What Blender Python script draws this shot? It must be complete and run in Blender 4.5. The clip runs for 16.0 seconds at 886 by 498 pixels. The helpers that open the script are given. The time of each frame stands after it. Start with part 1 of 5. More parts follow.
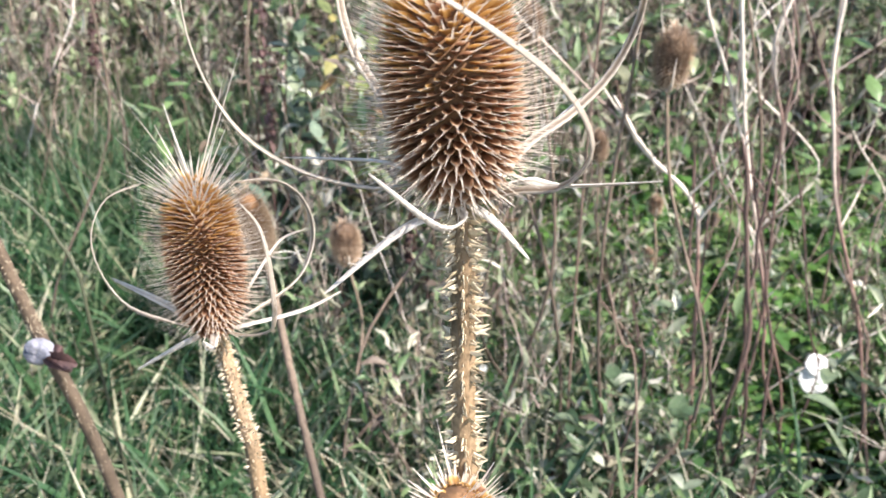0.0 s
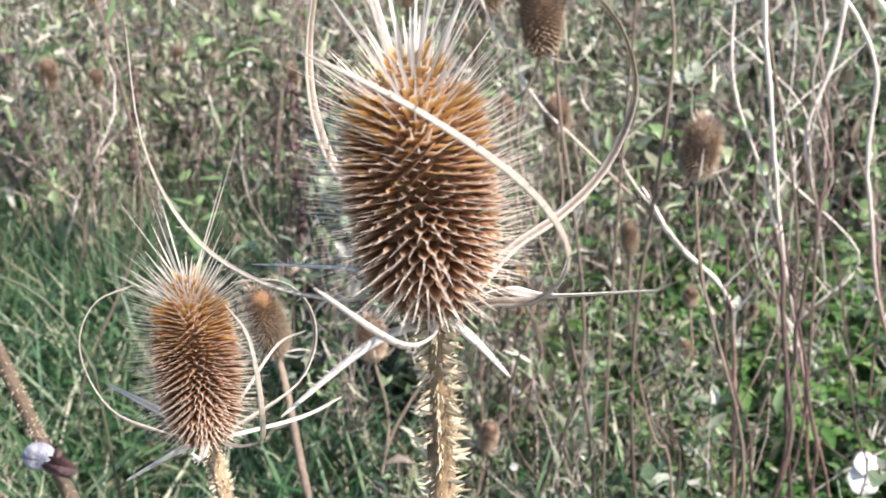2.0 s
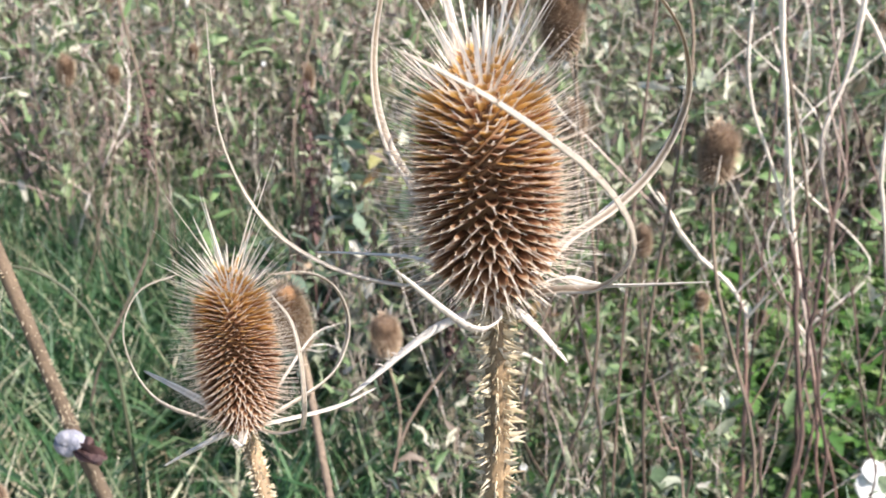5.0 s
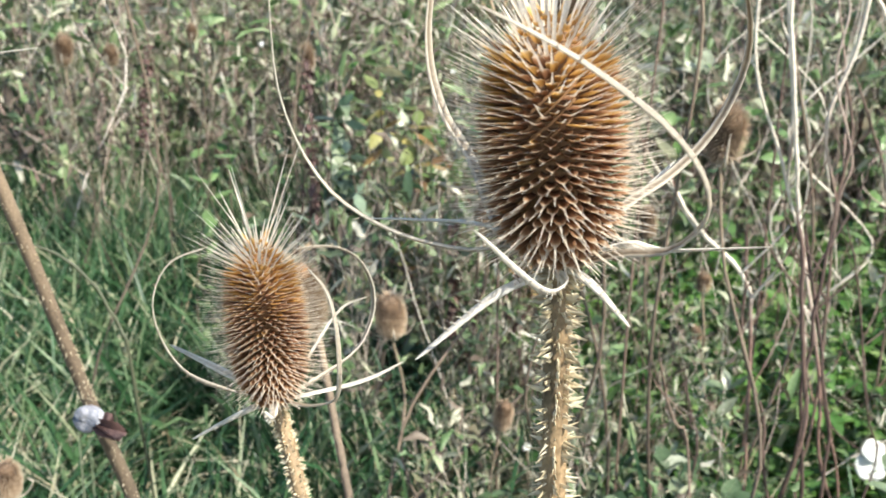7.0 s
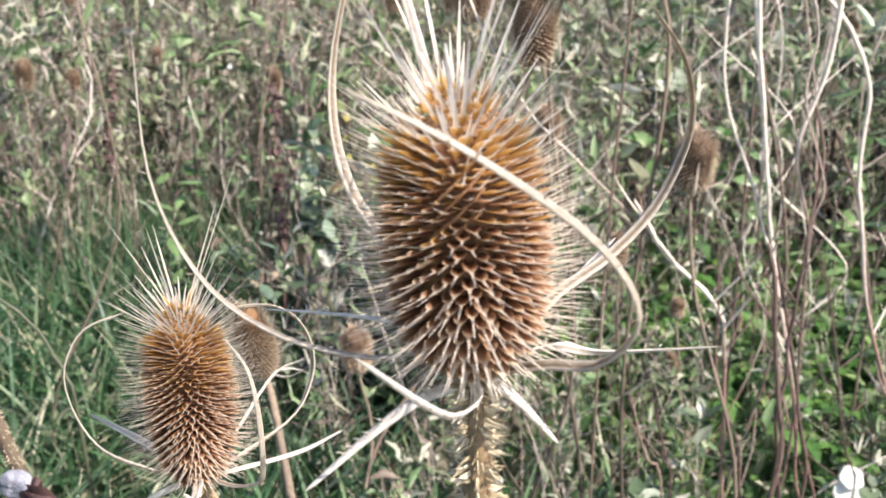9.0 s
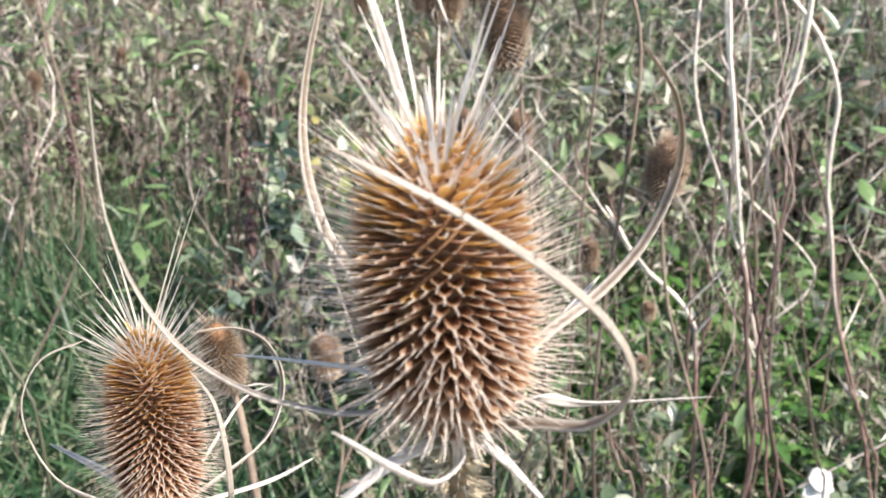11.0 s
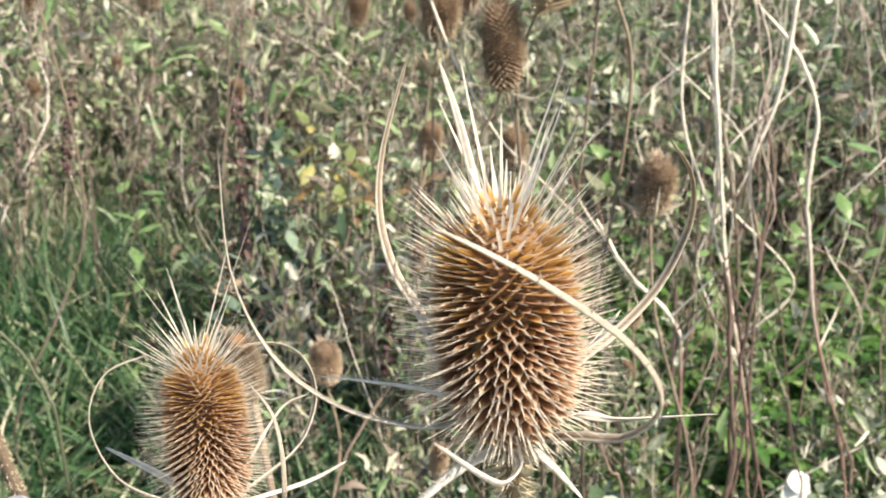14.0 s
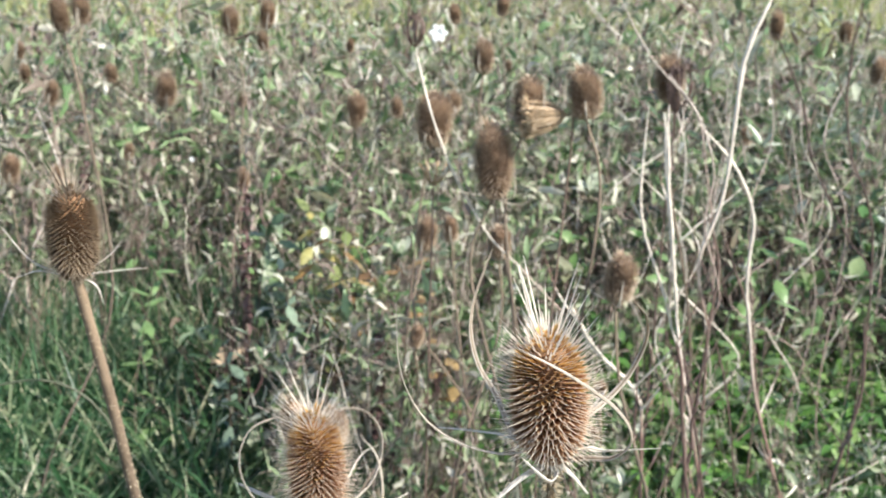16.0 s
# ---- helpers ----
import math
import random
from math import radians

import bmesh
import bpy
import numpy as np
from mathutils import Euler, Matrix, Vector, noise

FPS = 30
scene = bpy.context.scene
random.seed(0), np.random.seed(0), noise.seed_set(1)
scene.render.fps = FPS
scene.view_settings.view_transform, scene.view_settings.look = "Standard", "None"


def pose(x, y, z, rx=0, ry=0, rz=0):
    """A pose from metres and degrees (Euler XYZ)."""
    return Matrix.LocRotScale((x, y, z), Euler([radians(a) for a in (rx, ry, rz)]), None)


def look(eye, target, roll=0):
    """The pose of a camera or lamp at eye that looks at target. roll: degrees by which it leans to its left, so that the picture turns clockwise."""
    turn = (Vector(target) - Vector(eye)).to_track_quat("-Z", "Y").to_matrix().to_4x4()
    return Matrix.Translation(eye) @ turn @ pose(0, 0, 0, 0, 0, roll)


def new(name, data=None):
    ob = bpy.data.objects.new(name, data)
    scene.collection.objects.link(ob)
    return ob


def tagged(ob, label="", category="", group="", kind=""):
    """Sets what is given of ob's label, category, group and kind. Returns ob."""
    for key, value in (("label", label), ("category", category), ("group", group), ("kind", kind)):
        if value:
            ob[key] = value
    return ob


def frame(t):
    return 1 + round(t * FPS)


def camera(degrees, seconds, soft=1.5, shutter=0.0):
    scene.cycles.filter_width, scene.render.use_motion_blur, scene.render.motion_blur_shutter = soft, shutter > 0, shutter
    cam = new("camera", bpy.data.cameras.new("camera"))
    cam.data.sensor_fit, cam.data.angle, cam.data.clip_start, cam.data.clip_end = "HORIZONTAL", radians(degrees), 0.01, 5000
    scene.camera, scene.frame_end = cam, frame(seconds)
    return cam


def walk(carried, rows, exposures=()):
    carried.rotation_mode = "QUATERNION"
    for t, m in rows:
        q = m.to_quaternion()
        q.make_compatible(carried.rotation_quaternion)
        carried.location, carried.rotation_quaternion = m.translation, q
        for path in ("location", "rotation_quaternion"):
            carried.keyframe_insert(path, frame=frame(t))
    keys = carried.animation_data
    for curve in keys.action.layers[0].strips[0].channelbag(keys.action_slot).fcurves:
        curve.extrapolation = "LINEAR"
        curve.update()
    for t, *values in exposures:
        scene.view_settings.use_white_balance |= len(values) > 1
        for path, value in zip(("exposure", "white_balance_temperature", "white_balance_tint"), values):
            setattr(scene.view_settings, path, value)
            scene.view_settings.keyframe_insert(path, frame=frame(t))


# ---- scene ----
cam = camera(50.7, 16.0)
PATH = [
    (0, (0.039, 0.05, 1.343), (0.037, 1.867, 0.506), 0.2),
    (0.5, (0.047, 0.06, 1.34), (0.03, 1.893, 0.542), -0.2),
    (1, (0.045, 0.066, 1.349), (0.026, 1.92, 0.6), -0.3),
    (1.5, (0.053, 0.064, 1.351), (0.008, 1.935, 0.647), -0.4),
    (2, (0.056, 0.073, 1.34), (-0.031, 1.959, 0.68), -1.0),
    (2.5, (0.051, 0.073, 1.34), (-0.05, 1.963, 0.696), -0.9),
    (3, (0.042, 0.06, 1.342), (-0.051, 1.958, 0.719), -0.9),
    (3.5, (0.039, 0.069, 1.34), (-0.053, 1.968, 0.719), -0.6),
    (4, (0.042, 0.061, 1.343), (-0.051, 1.957, 0.714), -0.3),
    (6.5, (0.031, 0.062, 1.335), (-0.061, 1.939, 0.652), 0.1),
    (7, (0.023, 0.06, 1.335), (-0.054, 1.937, 0.648), 0.2),
    (7.5, (0.023, 0.064, 1.335), (-0.043, 1.941, 0.648), 0.3),
    (8, (0.029, 0.064, 1.338), (-0.026, 1.944, 0.657), 0.4),
    (8.5, (0.037, 0.074, 1.339), (-0.015, 1.958, 0.673), 0.3),
    (9, (0.04, 0.098, 1.343), (0.005, 1.987, 0.687), -0.0),
    (9.5, (0.036, 0.118, 1.346), (0.028, 2.006, 0.686), 0.3),
    (10, (0.039, 0.116, 1.346), (0.047, 2.004, 0.687), 0.4),
    (12.5, (0.035, 0.094, 1.361), (0.084, 1.981, 0.701), 0.5),
    (13, (0.0399, 0.0842, 1.3641), (0.0842, 1.983, 0.7019), 0.62),
    (13.5, (0.0315, 0.0845, 1.3631), (0.0883, 1.988, 0.7025), 0.9),
    (14, (0.0163, 0.0731, 1.3748), (0.0891, 1.978, 0.713), 1.24),
    (14.5, (-0.004, 0.027, 1.395), (0.088, 1.922, 0.763), 1.6),
    (15, (-0.019, -0.012, 1.411), (0.092, 1.893, 0.812), 2.2),
    (15.5, (-0.028, -0.068, 1.44), (0.095, 1.849, 0.885), 2.2),
    (16, (-0.044, -0.115, 1.46), (0.107, 1.811, 0.943), 2.5),
]
walk(cam, [(t, look(eye, target, roll)) for t, eye, target, roll in PATH], [(0.0, 1.33, 6510, 13.5), (0.5, 1.24, 6460, 14.5), (1.5, 1.22, 6410, 14.5), (4.0, 1.2, 6560, 13.5), (6.5, 1.2, 6560, 12.5), (7.0, 1.18, 6660, 3.5), (8.5, 1.19, 6810, 9.5), (9.5, 1.19, 6460, 14.5), (12.5, 1.2, 6640, 13.0), (13.5, 1.21, 6880, 11.5), (14.0, 1.21, 7290, 7.5), (14.5, 1.21, 6690, 12.5), (15.0, 1.2, 7090, 12.5), (15.5, 1.18, 6490, 11.5), (16.0, 1.17, 6490, 7.5)])

# shallow depth of field of a close-up lens
cam.data.dof.use_dof = True
cam.data.dof.focus_distance = 0.31
cam.data.dof.aperture_fstop = 28.0

# ---- light ----
SUN_AZ, SUN_EL = 124.0, 45.0  # degrees from north (+y) towards east (+x); height
world = bpy.data.worlds.new("world")
scene.world = world
world.use_nodes = True
sky = world.node_tree.nodes.new("ShaderNodeTexSky")
sky.sky_type, sky.sun_disc = "NISHITA", False
sky.sun_elevation, sky.sun_rotation = radians(SUN_EL), radians(SUN_AZ)
world.node_tree.links.new(sky.outputs[0], world.node_tree.nodes["Background"].inputs[0])
world.node_tree.nodes["Background"].inputs[1].default_value = 0.135
sun_data = bpy.data.lights.new("sun", "SUN")
sun_data.energy, sun_data.angle, sun_data.color = 4.5, radians(0.6), (1.0, 0.95, 0.87)
sun = new("sun", sun_data)
to_sun = Vector((math.sin(radians(SUN_AZ)) * math.cos(radians(SUN_EL)), math.cos(radians(SUN_AZ)) * math.cos(radians(SUN_EL)), math.sin(radians(SUN_EL))))
sun.matrix_world = look(to_sun * 20, (0, 0, 0))

GROUND = 0.30


# ---- materials ----
def ramp(nt, source, stops):
    node = nt.nodes.new("ShaderNodeValToRGB")
    while len(node.color_ramp.elements) < len(stops):
        node.color_ramp.elements.new(0.5)
    for el, (at, col) in zip(node.color_ramp.elements, stops):
        el.position, el.color = at, (*col, 1)
    nt.links.new(source, node.inputs[0])
    return node.outputs[0]


def material(name, stops, by="island", rough=0.6, glow=0.3, grain=400.0, depth=0.3, spread=0.35):
    """Colours picked by island, object or the 'along' attribute, with grain at two scales; glow is the share of light let through."""
    m = bpy.data.materials.new(name)
    m.use_nodes = True
    nt = m.node_tree
    nodes, links = nt.nodes, nt.links
    bsdf = nodes["Principled BSDF"]
    if by == "along":
        a = nodes.new("ShaderNodeAttribute")
        a.attribute_name = "along"
        source = a.outputs["Fac"]
    elif by == "object":
        source = nodes.new("ShaderNodeObjectInfo").outputs["Random"]
    else:
        source = nodes.new("ShaderNodeNewGeometry").outputs["Random Per Island"]
    colour = ramp(nt, source, stops)
    where = nodes.new("ShaderNodeNewGeometry")
    fine, coarse = nodes.new("ShaderNodeTexNoise"), nodes.new("ShaderNodeTexNoise")
    for n, sc in ((fine, grain), (coarse, grain * 0.08)):
        n.inputs["Scale"].default_value = sc
        n.inputs["Detail"].default_value = 3
        links.new(where.outputs["Position"], n.inputs["Vector"])
    value = nodes.new("ShaderNodeMath")
    value.operation = "ADD"
    links.new(fine.outputs["Fac"], value.inputs[0])
    links.new(coarse.outputs["Fac"], value.inputs[1])
    scale = nodes.new("ShaderNodeMapRange")
    scale.inputs["From Min"].default_value, scale.inputs["From Max"].default_value = 0.6, 1.4
    scale.inputs["To Min"].default_value, scale.inputs["To Max"].default_value = 1 - spread, 1 + spread
    links.new(value.outputs[0], scale.inputs["Value"])
    hsv = nodes.new("ShaderNodeHueSaturation")
    links.new(colour, hsv.inputs["Color"])
    links.new(scale.outputs[0], hsv.inputs["Value"])
    links.new(hsv.outputs[0], bsdf.inputs["Base Color"])
    bsdf.inputs["Roughness"].default_value = rough
    bump = nodes.new("ShaderNodeBump")
    bump.inputs["Strength"].default_value = depth
    bump.inputs["Distance"].default_value = 0.3 / grain
    links.new(fine.outputs["Fac"], bump.inputs["Height"])
    links.new(bump.outputs[0], bsdf.inputs["Normal"])
    if glow:
        through_light = nodes.new("ShaderNodeBsdfTranslucent")
        links.new(hsv.outputs[0], through_light.inputs["Color"])
        mix = nodes.new("ShaderNodeMixShader")
        mix.inputs[0].default_value = glow
        links.new(bsdf.outputs[0], mix.inputs[1])
        links.new(through_light.outputs[0], mix.inputs[2])
        links.new(mix.outputs[0], nodes["Material Output"].inputs["Surface"])
    return m


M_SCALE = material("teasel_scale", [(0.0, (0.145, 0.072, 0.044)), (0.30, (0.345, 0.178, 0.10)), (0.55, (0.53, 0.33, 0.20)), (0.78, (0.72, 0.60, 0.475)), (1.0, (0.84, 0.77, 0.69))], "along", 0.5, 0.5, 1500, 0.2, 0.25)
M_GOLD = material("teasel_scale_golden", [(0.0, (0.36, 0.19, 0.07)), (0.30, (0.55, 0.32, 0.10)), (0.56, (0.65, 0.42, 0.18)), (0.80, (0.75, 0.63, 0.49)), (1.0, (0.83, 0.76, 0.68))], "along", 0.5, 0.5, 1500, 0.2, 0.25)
M_CORE = material("teasel_core", [(0.0, (0.17, 0.09, 0.045)), (1.0, (0.21, 0.11, 0.05))], "object", 0.9, 0.0, 900)
M_CORE_FAR = material("teasel_core_weathered", [(0.0, (0.13, 0.085, 0.055)), (1.0, (0.19, 0.12, 0.075))], "object", 0.9, 0.0, 900)
M_SHRUB = material("shrub_leaf", [(0.0, (0.040, 0.072, 0.034)), (0.5, (0.10, 0.145, 0.075)), (0.78, (0.24, 0.28, 0.18)), (1.0, (0.52, 0.53, 0.42))], "island", 0.33, 0.25, 150)
M_HEAD_FAR = material("teasel_scale_weathered", [(0.0, (0.23, 0.155, 0.105)), (0.35, (0.35, 0.245, 0.165)), (0.7, (0.47, 0.36, 0.26)), (1.0, (0.62, 0.52, 0.41))], "along", 0.8, 0.4, 900)
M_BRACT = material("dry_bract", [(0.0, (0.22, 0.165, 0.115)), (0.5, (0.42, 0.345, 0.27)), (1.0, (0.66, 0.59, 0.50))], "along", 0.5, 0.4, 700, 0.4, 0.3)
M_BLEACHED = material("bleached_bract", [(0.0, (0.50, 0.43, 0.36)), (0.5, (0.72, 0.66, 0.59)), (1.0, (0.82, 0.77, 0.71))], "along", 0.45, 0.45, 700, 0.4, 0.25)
M_STEM = material("teasel_stem", [(0.0, (0.22, 0.15, 0.085)), (1.0, (0.27, 0.185, 0.105))], "object", 0.6, 0.0, 420, 0.9, 0.65)
# lighter under the head, darker towards the ground
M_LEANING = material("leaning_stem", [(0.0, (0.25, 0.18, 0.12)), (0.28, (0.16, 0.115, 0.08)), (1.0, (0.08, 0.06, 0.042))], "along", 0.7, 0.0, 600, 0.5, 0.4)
M_PRICKLE = material("prickle", [(0.0, (0.42, 0.33, 0.20)), (1.0, (0.74, 0.65, 0.49))], "object", 0.5, 0.2, 900)
# palest where a stem's line starts, darker to its other end
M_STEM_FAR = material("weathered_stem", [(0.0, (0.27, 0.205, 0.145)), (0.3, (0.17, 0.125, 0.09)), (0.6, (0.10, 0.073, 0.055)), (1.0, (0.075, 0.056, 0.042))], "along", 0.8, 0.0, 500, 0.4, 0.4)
# pale upper part, red-brown and darker towards the ground
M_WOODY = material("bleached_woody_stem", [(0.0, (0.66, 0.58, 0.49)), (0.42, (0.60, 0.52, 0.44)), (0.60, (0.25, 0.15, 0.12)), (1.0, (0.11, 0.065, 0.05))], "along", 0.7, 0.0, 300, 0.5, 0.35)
M_YELLOW = material("yellowing_leaf", [(0.0, (0.15, 0.20, 0.065)), (0.35, (0.31, 0.32, 0.13)), (0.62, (0.44, 0.36, 0.12)), (0.78, (0.46, 0.27, 0.07)), (0.88, (0.30, 0.19, 0.08)), (1.0, (0.54, 0.50, 0.31))], "object", 0.5, 0.4, 150)
M_TAN = material("papery_husk", [(0.0, (0.46, 0.33, 0.20)), (1.0, (0.58, 0.44, 0.30))], "object", 0.6, 0.3, 400)
M_RED = material("reddish_twig", [(0.0, (0.075, 0.046, 0.040)), (0.6, (0.125, 0.078, 0.064)), (1.0, (0.20, 0.14, 0.105))], "object", 0.7, 0.0, 300, 0.5, 0.45)
# pale top, brown and darker towards the ground
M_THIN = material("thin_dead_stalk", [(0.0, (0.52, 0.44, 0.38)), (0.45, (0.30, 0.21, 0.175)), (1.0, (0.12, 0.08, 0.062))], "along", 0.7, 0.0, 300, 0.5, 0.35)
# darker scale colours; on the head behind they stand in for its shade
M_DARKENED = material("teasel_scale_darkened", [(0.0, (0.088, 0.056, 0.034)), (0.35, (0.178, 0.118, 0.068)), (0.7, (0.27, 0.20, 0.13)), (1.0, (0.41, 0.34, 0.265))], "along", 0.8, 0.3, 900)
M_GRASS = material("grass", [(0.0, (0.018, 0.051, 0.022)), (0.38, (0.042, 0.106, 0.043)), (0.68, (0.092, 0.172, 0.076)), (0.84, (0.18, 0.245, 0.13)), (0.94, (0.33, 0.345, 0.22)), (1.0, (0.46, 0.43, 0.30))], "island", 0.38, 0.40, 250, 0.2)
M_STRAW = material("dead_grass", [(0.0, (0.24, 0.18, 0.11)), (0.5, (0.42, 0.34, 0.22)), (1.0, (0.60, 0.52, 0.38))], "island", 0.6, 0.25, 250, 0.2)
M_PALE = material("bleached_grass", [(0.0, (0.20, 0.185, 0.125)), (0.5, (0.36, 0.335, 0.24)), (1.0, (0.58, 0.53, 0.41))], "island", 0.55, 0.25, 250, 0.2)
M_DRY = material("dry_weed", [(0.0, (0.12, 0.092, 0.077)), (0.35, (0.28, 0.225, 0.19)), (0.7, (0.44, 0.37, 0.315)), (1.0, (0.68, 0.62, 0.53))], "island", 0.75, 0.2, 250)
M_TWIG = material("dead_twig", [(0.0, (0.13, 0.085, 0.075)), (0.4, (0.30, 0.205, 0.18)), (0.75, (0.50, 0.39, 0.345)), (1.0, (0.74, 0.66, 0.585))], "island", 0.7, 0.0, 250)
M_FLUFF = material("withered_leaf", [(0.0, (0.07, 0.052, 0.04)), (0.18, (0.19, 0.145, 0.11)), (0.38, (0.098, 0.172, 0.066)), (0.66, (0.222, 0.295, 0.138)), (0.88, (0.41, 0.39, 0.30)), (1.0, (0.58, 0.545, 0.46))], "island", 0.5, 0.3, 250)
M_LEAF = material("weed_leaf", [(0.0, (0.045, 0.105, 0.034)), (0.4, (0.10, 0.20, 0.065)), (0.7, (0.21, 0.30, 0.12)), (0.90, (0.36, 0.38, 0.22)), (1.0, (0.58, 0.56, 0.43))], "island", 0.33, 0.38, 150)
M_FERN = material("fresh_feathery_leaf", [(0.0, (0.034, 0.088, 0.026)), (0.6, (0.085, 0.175, 0.050)), (1.0, (0.21, 0.29, 0.13))], "island", 0.4, 0.4, 150)
M_FRESH = material("fresh_mat_leaf", [(0.0, (0.055, 0.14, 0.030)), (0.6, (0.13, 0.27, 0.06)), (1.0, (0.29, 0.39, 0.15))], "island", 0.37, 0.45, 150)
M_MEADOW = material("meadow_grass", [(0.0, (0.17, 0.21, 0.065)), (0.5, (0.30, 0.33, 0.115)), (1.0, (0.52, 0.49, 0.24))], "island", 0.6, 0.35, 60)
M_SAGE = material("grey_green_leaf", [(0.0, (0.12, 0.18, 0.125)), (0.6, (0.22, 0.29, 0.205)), (1.0, (0.38, 0.43, 0.33))], "object", 0.65, 0.35, 150)
M_BROWN_LEAF = material("browned_leaf", [(0.0, (0.13, 0.075, 0.04)), (0.5, (0.30, 0.19, 0.085)), (0.85, (0.42, 0.30, 0.14)), (1.0, (0.55, 0.47, 0.33))], "object", 0.5, 0.4, 150)
M_DOCK = material("dock_seed", [(0.0, (0.045, 0.022, 0.022)), (0.6, (0.095, 0.05, 0.045)), (1.0, (0.19, 0.115, 0.095))], "island", 0.7, 0.1, 300)
M_ARCH = material("dark_green_stalk", [(0.0, (0.055, 0.06, 0.035)), (1.0, (0.09, 0.095, 0.055))], "object", 0.6, 0.0, 300, 0.4, 0.35)
M_WHITE = material("white_petal", [(0.0, (0.82, 0.82, 0.80)), (1.0, (0.86, 0.86, 0.84))], "object", 0.5, 0.25, 300, 0.2, 0.06)
M_SHELL = material("snail_shell", [(0.0, (0.27, 0.265, 0.30)), (1.0, (0.33, 0.325, 0.35))], "object", 0.7, 0.0, 500, 0.5, 0.4)
M_SOIL = material("leaf_litter_soil", [(0.0, (0.07, 0.055, 0.035)), (1.0, (0.10, 0.08, 0.05))], "object", 0.95, 0.0, 30, 0.8, 0.6)


# ---- geometry helpers ----
class Geo:
    """Gathers vertices, faces and the 'along' value of each vertex."""

    def __init__(self):
        self.v, self.f, self.a, self.n = [], [], [], 0

    def add(self, v, f, a=None):
        v = np.asarray(v, float).reshape(-1, 3)
        f = np.asarray(f, int)
        self.v.append(v)
        self.f.append(f + self.n)
        self.a.append(np.zeros(len(v)) if a is None else np.asarray(a, float).ravel())
        self.n += len(v)
        return self

    def mesh(self, name, mat, smooth=True):
        me = bpy.data.meshes.new(name)
        v = np.concatenate(self.v)
        counts = np.concatenate([np.full(len(f), f.shape[1]) for f in self.f])
        loops = np.concatenate([f.ravel() for f in self.f])
        me.vertices.add(len(v))
        me.vertices.foreach_set("co", v.ravel())
        me.loops.add(len(loops))
        me.loops.foreach_set("vertex_index", loops)
        me.polygons.add(len(counts))
        me.polygons.foreach_set("loop_start", np.concatenate([[0], np.cumsum(counts)[:-1]]))
        me.attributes.new("along", "FLOAT", "POINT").data.foreach_set("value", np.concatenate(self.a))
        me.polygons.foreach_set("use_smooth", np.full(len(counts), smooth))
        me.materials.append(mat)
        me.update(calc_edges=True)
        return me


def part(name, geo, mat, parent, label=""):
    ob = new(name, geo.mesh(name, mat) if isinstance(geo, Geo) else geo)
    ob.parent = parent
    return tagged(ob, label)


def unit(a):
    return a / np.maximum(np.linalg.norm(a, axis=-1, keepdims=True), 1e-9)


def strip_faces(n, k, m, closed):
    """Quads for n strips of k rings with m points each."""
    i, j = np.meshgrid(np.arange(k - 1), np.arange(m if closed else m - 1), indexing="ij")
    j2 = (j + 1) % m
    one = np.stack([i * m + j, i * m + j2, (i + 1) * m + j2, (i + 1) * m + j], -1).reshape(-1, 4)
    return (one[None] + (np.arange(n) * k * m)[:, None, None]).reshape(-1, 4)


def tangents(p):
    t = np.empty_like(p)
    t[:, 1:-1] = p[:, 2:] - p[:, :-2]
    t[:, 0], t[:, -1] = p[:, 1] - p[:, 0], p[:, -1] - p[:, -2]
    return unit(t)


def tubes(geo, p, r, sides=5, ridge=0.0):
    """Round stems along the n x k x 3 lines p with radii r (n x k)."""
    n, k, _ = p.shape
    t = tangents(p)
    ref = np.where(np.abs(t[..., 2:3]) > 0.9, np.array([1.0, 0, 0]), np.array([0, 0, 1.0]))
    u = unit(np.cross(t, ref))
    w = np.cross(t, u)
    ang = np.arange(sides) * 2 * math.pi / sides
    rr = r[..., None] * (1 + ridge * (np.arange(sides) % 2))
    v = p[:, :, None] + (np.cos(ang)[:, None] * u[:, :, None] + np.sin(ang)[:, None] * w[:, :, None]) * rr[..., None]
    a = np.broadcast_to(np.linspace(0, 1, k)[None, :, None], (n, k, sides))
    return geo.add(v, strip_faces(n, k, sides, True), a)


def ribbons(geo, p, w, side, fold=0.3):
    """Folded blades along the lines p, w half widths, side the sideways direction (n x 3)."""
    n, k, _ = p.shape
    t = tangents(p)
    s = side[:, None] - t * np.sum(t * side[:, None], -1, keepdims=True)
    s = unit(s)
    nor = np.cross(s, t)
    w = w[..., None]
    v = np.stack([p - s * w + nor * w * fold, p, p + s * w + nor * w * fold], 2)
    a = np.broadcast_to(np.linspace(0, 1, k)[None, :, None], (n, k, 3))
    return geo.add(v, strip_faces(n, k, 3, False), a)


def arcs(root, heading, lean, length, k, droop):
    """Lines that rise from root (n x 3), lean towards heading (angle) and droop."""
    s = np.linspace(0, 1, k)[None, :, None] * length[:, None, None]
    h = np.stack([np.cos(heading), np.sin(heading), np.zeros_like(heading)], -1)[:, None]
    q = s / length[:, None, None]
    ang = lean[:, None, None] + droop[:, None, None] * q
    step = (np.sin(ang) * h + np.cos(ang) * np.array([0, 0, 1.0])) * length[:, None, None] / (k - 1)
    p = np.cumsum(step, 1) - step
    return root[:, None] + p


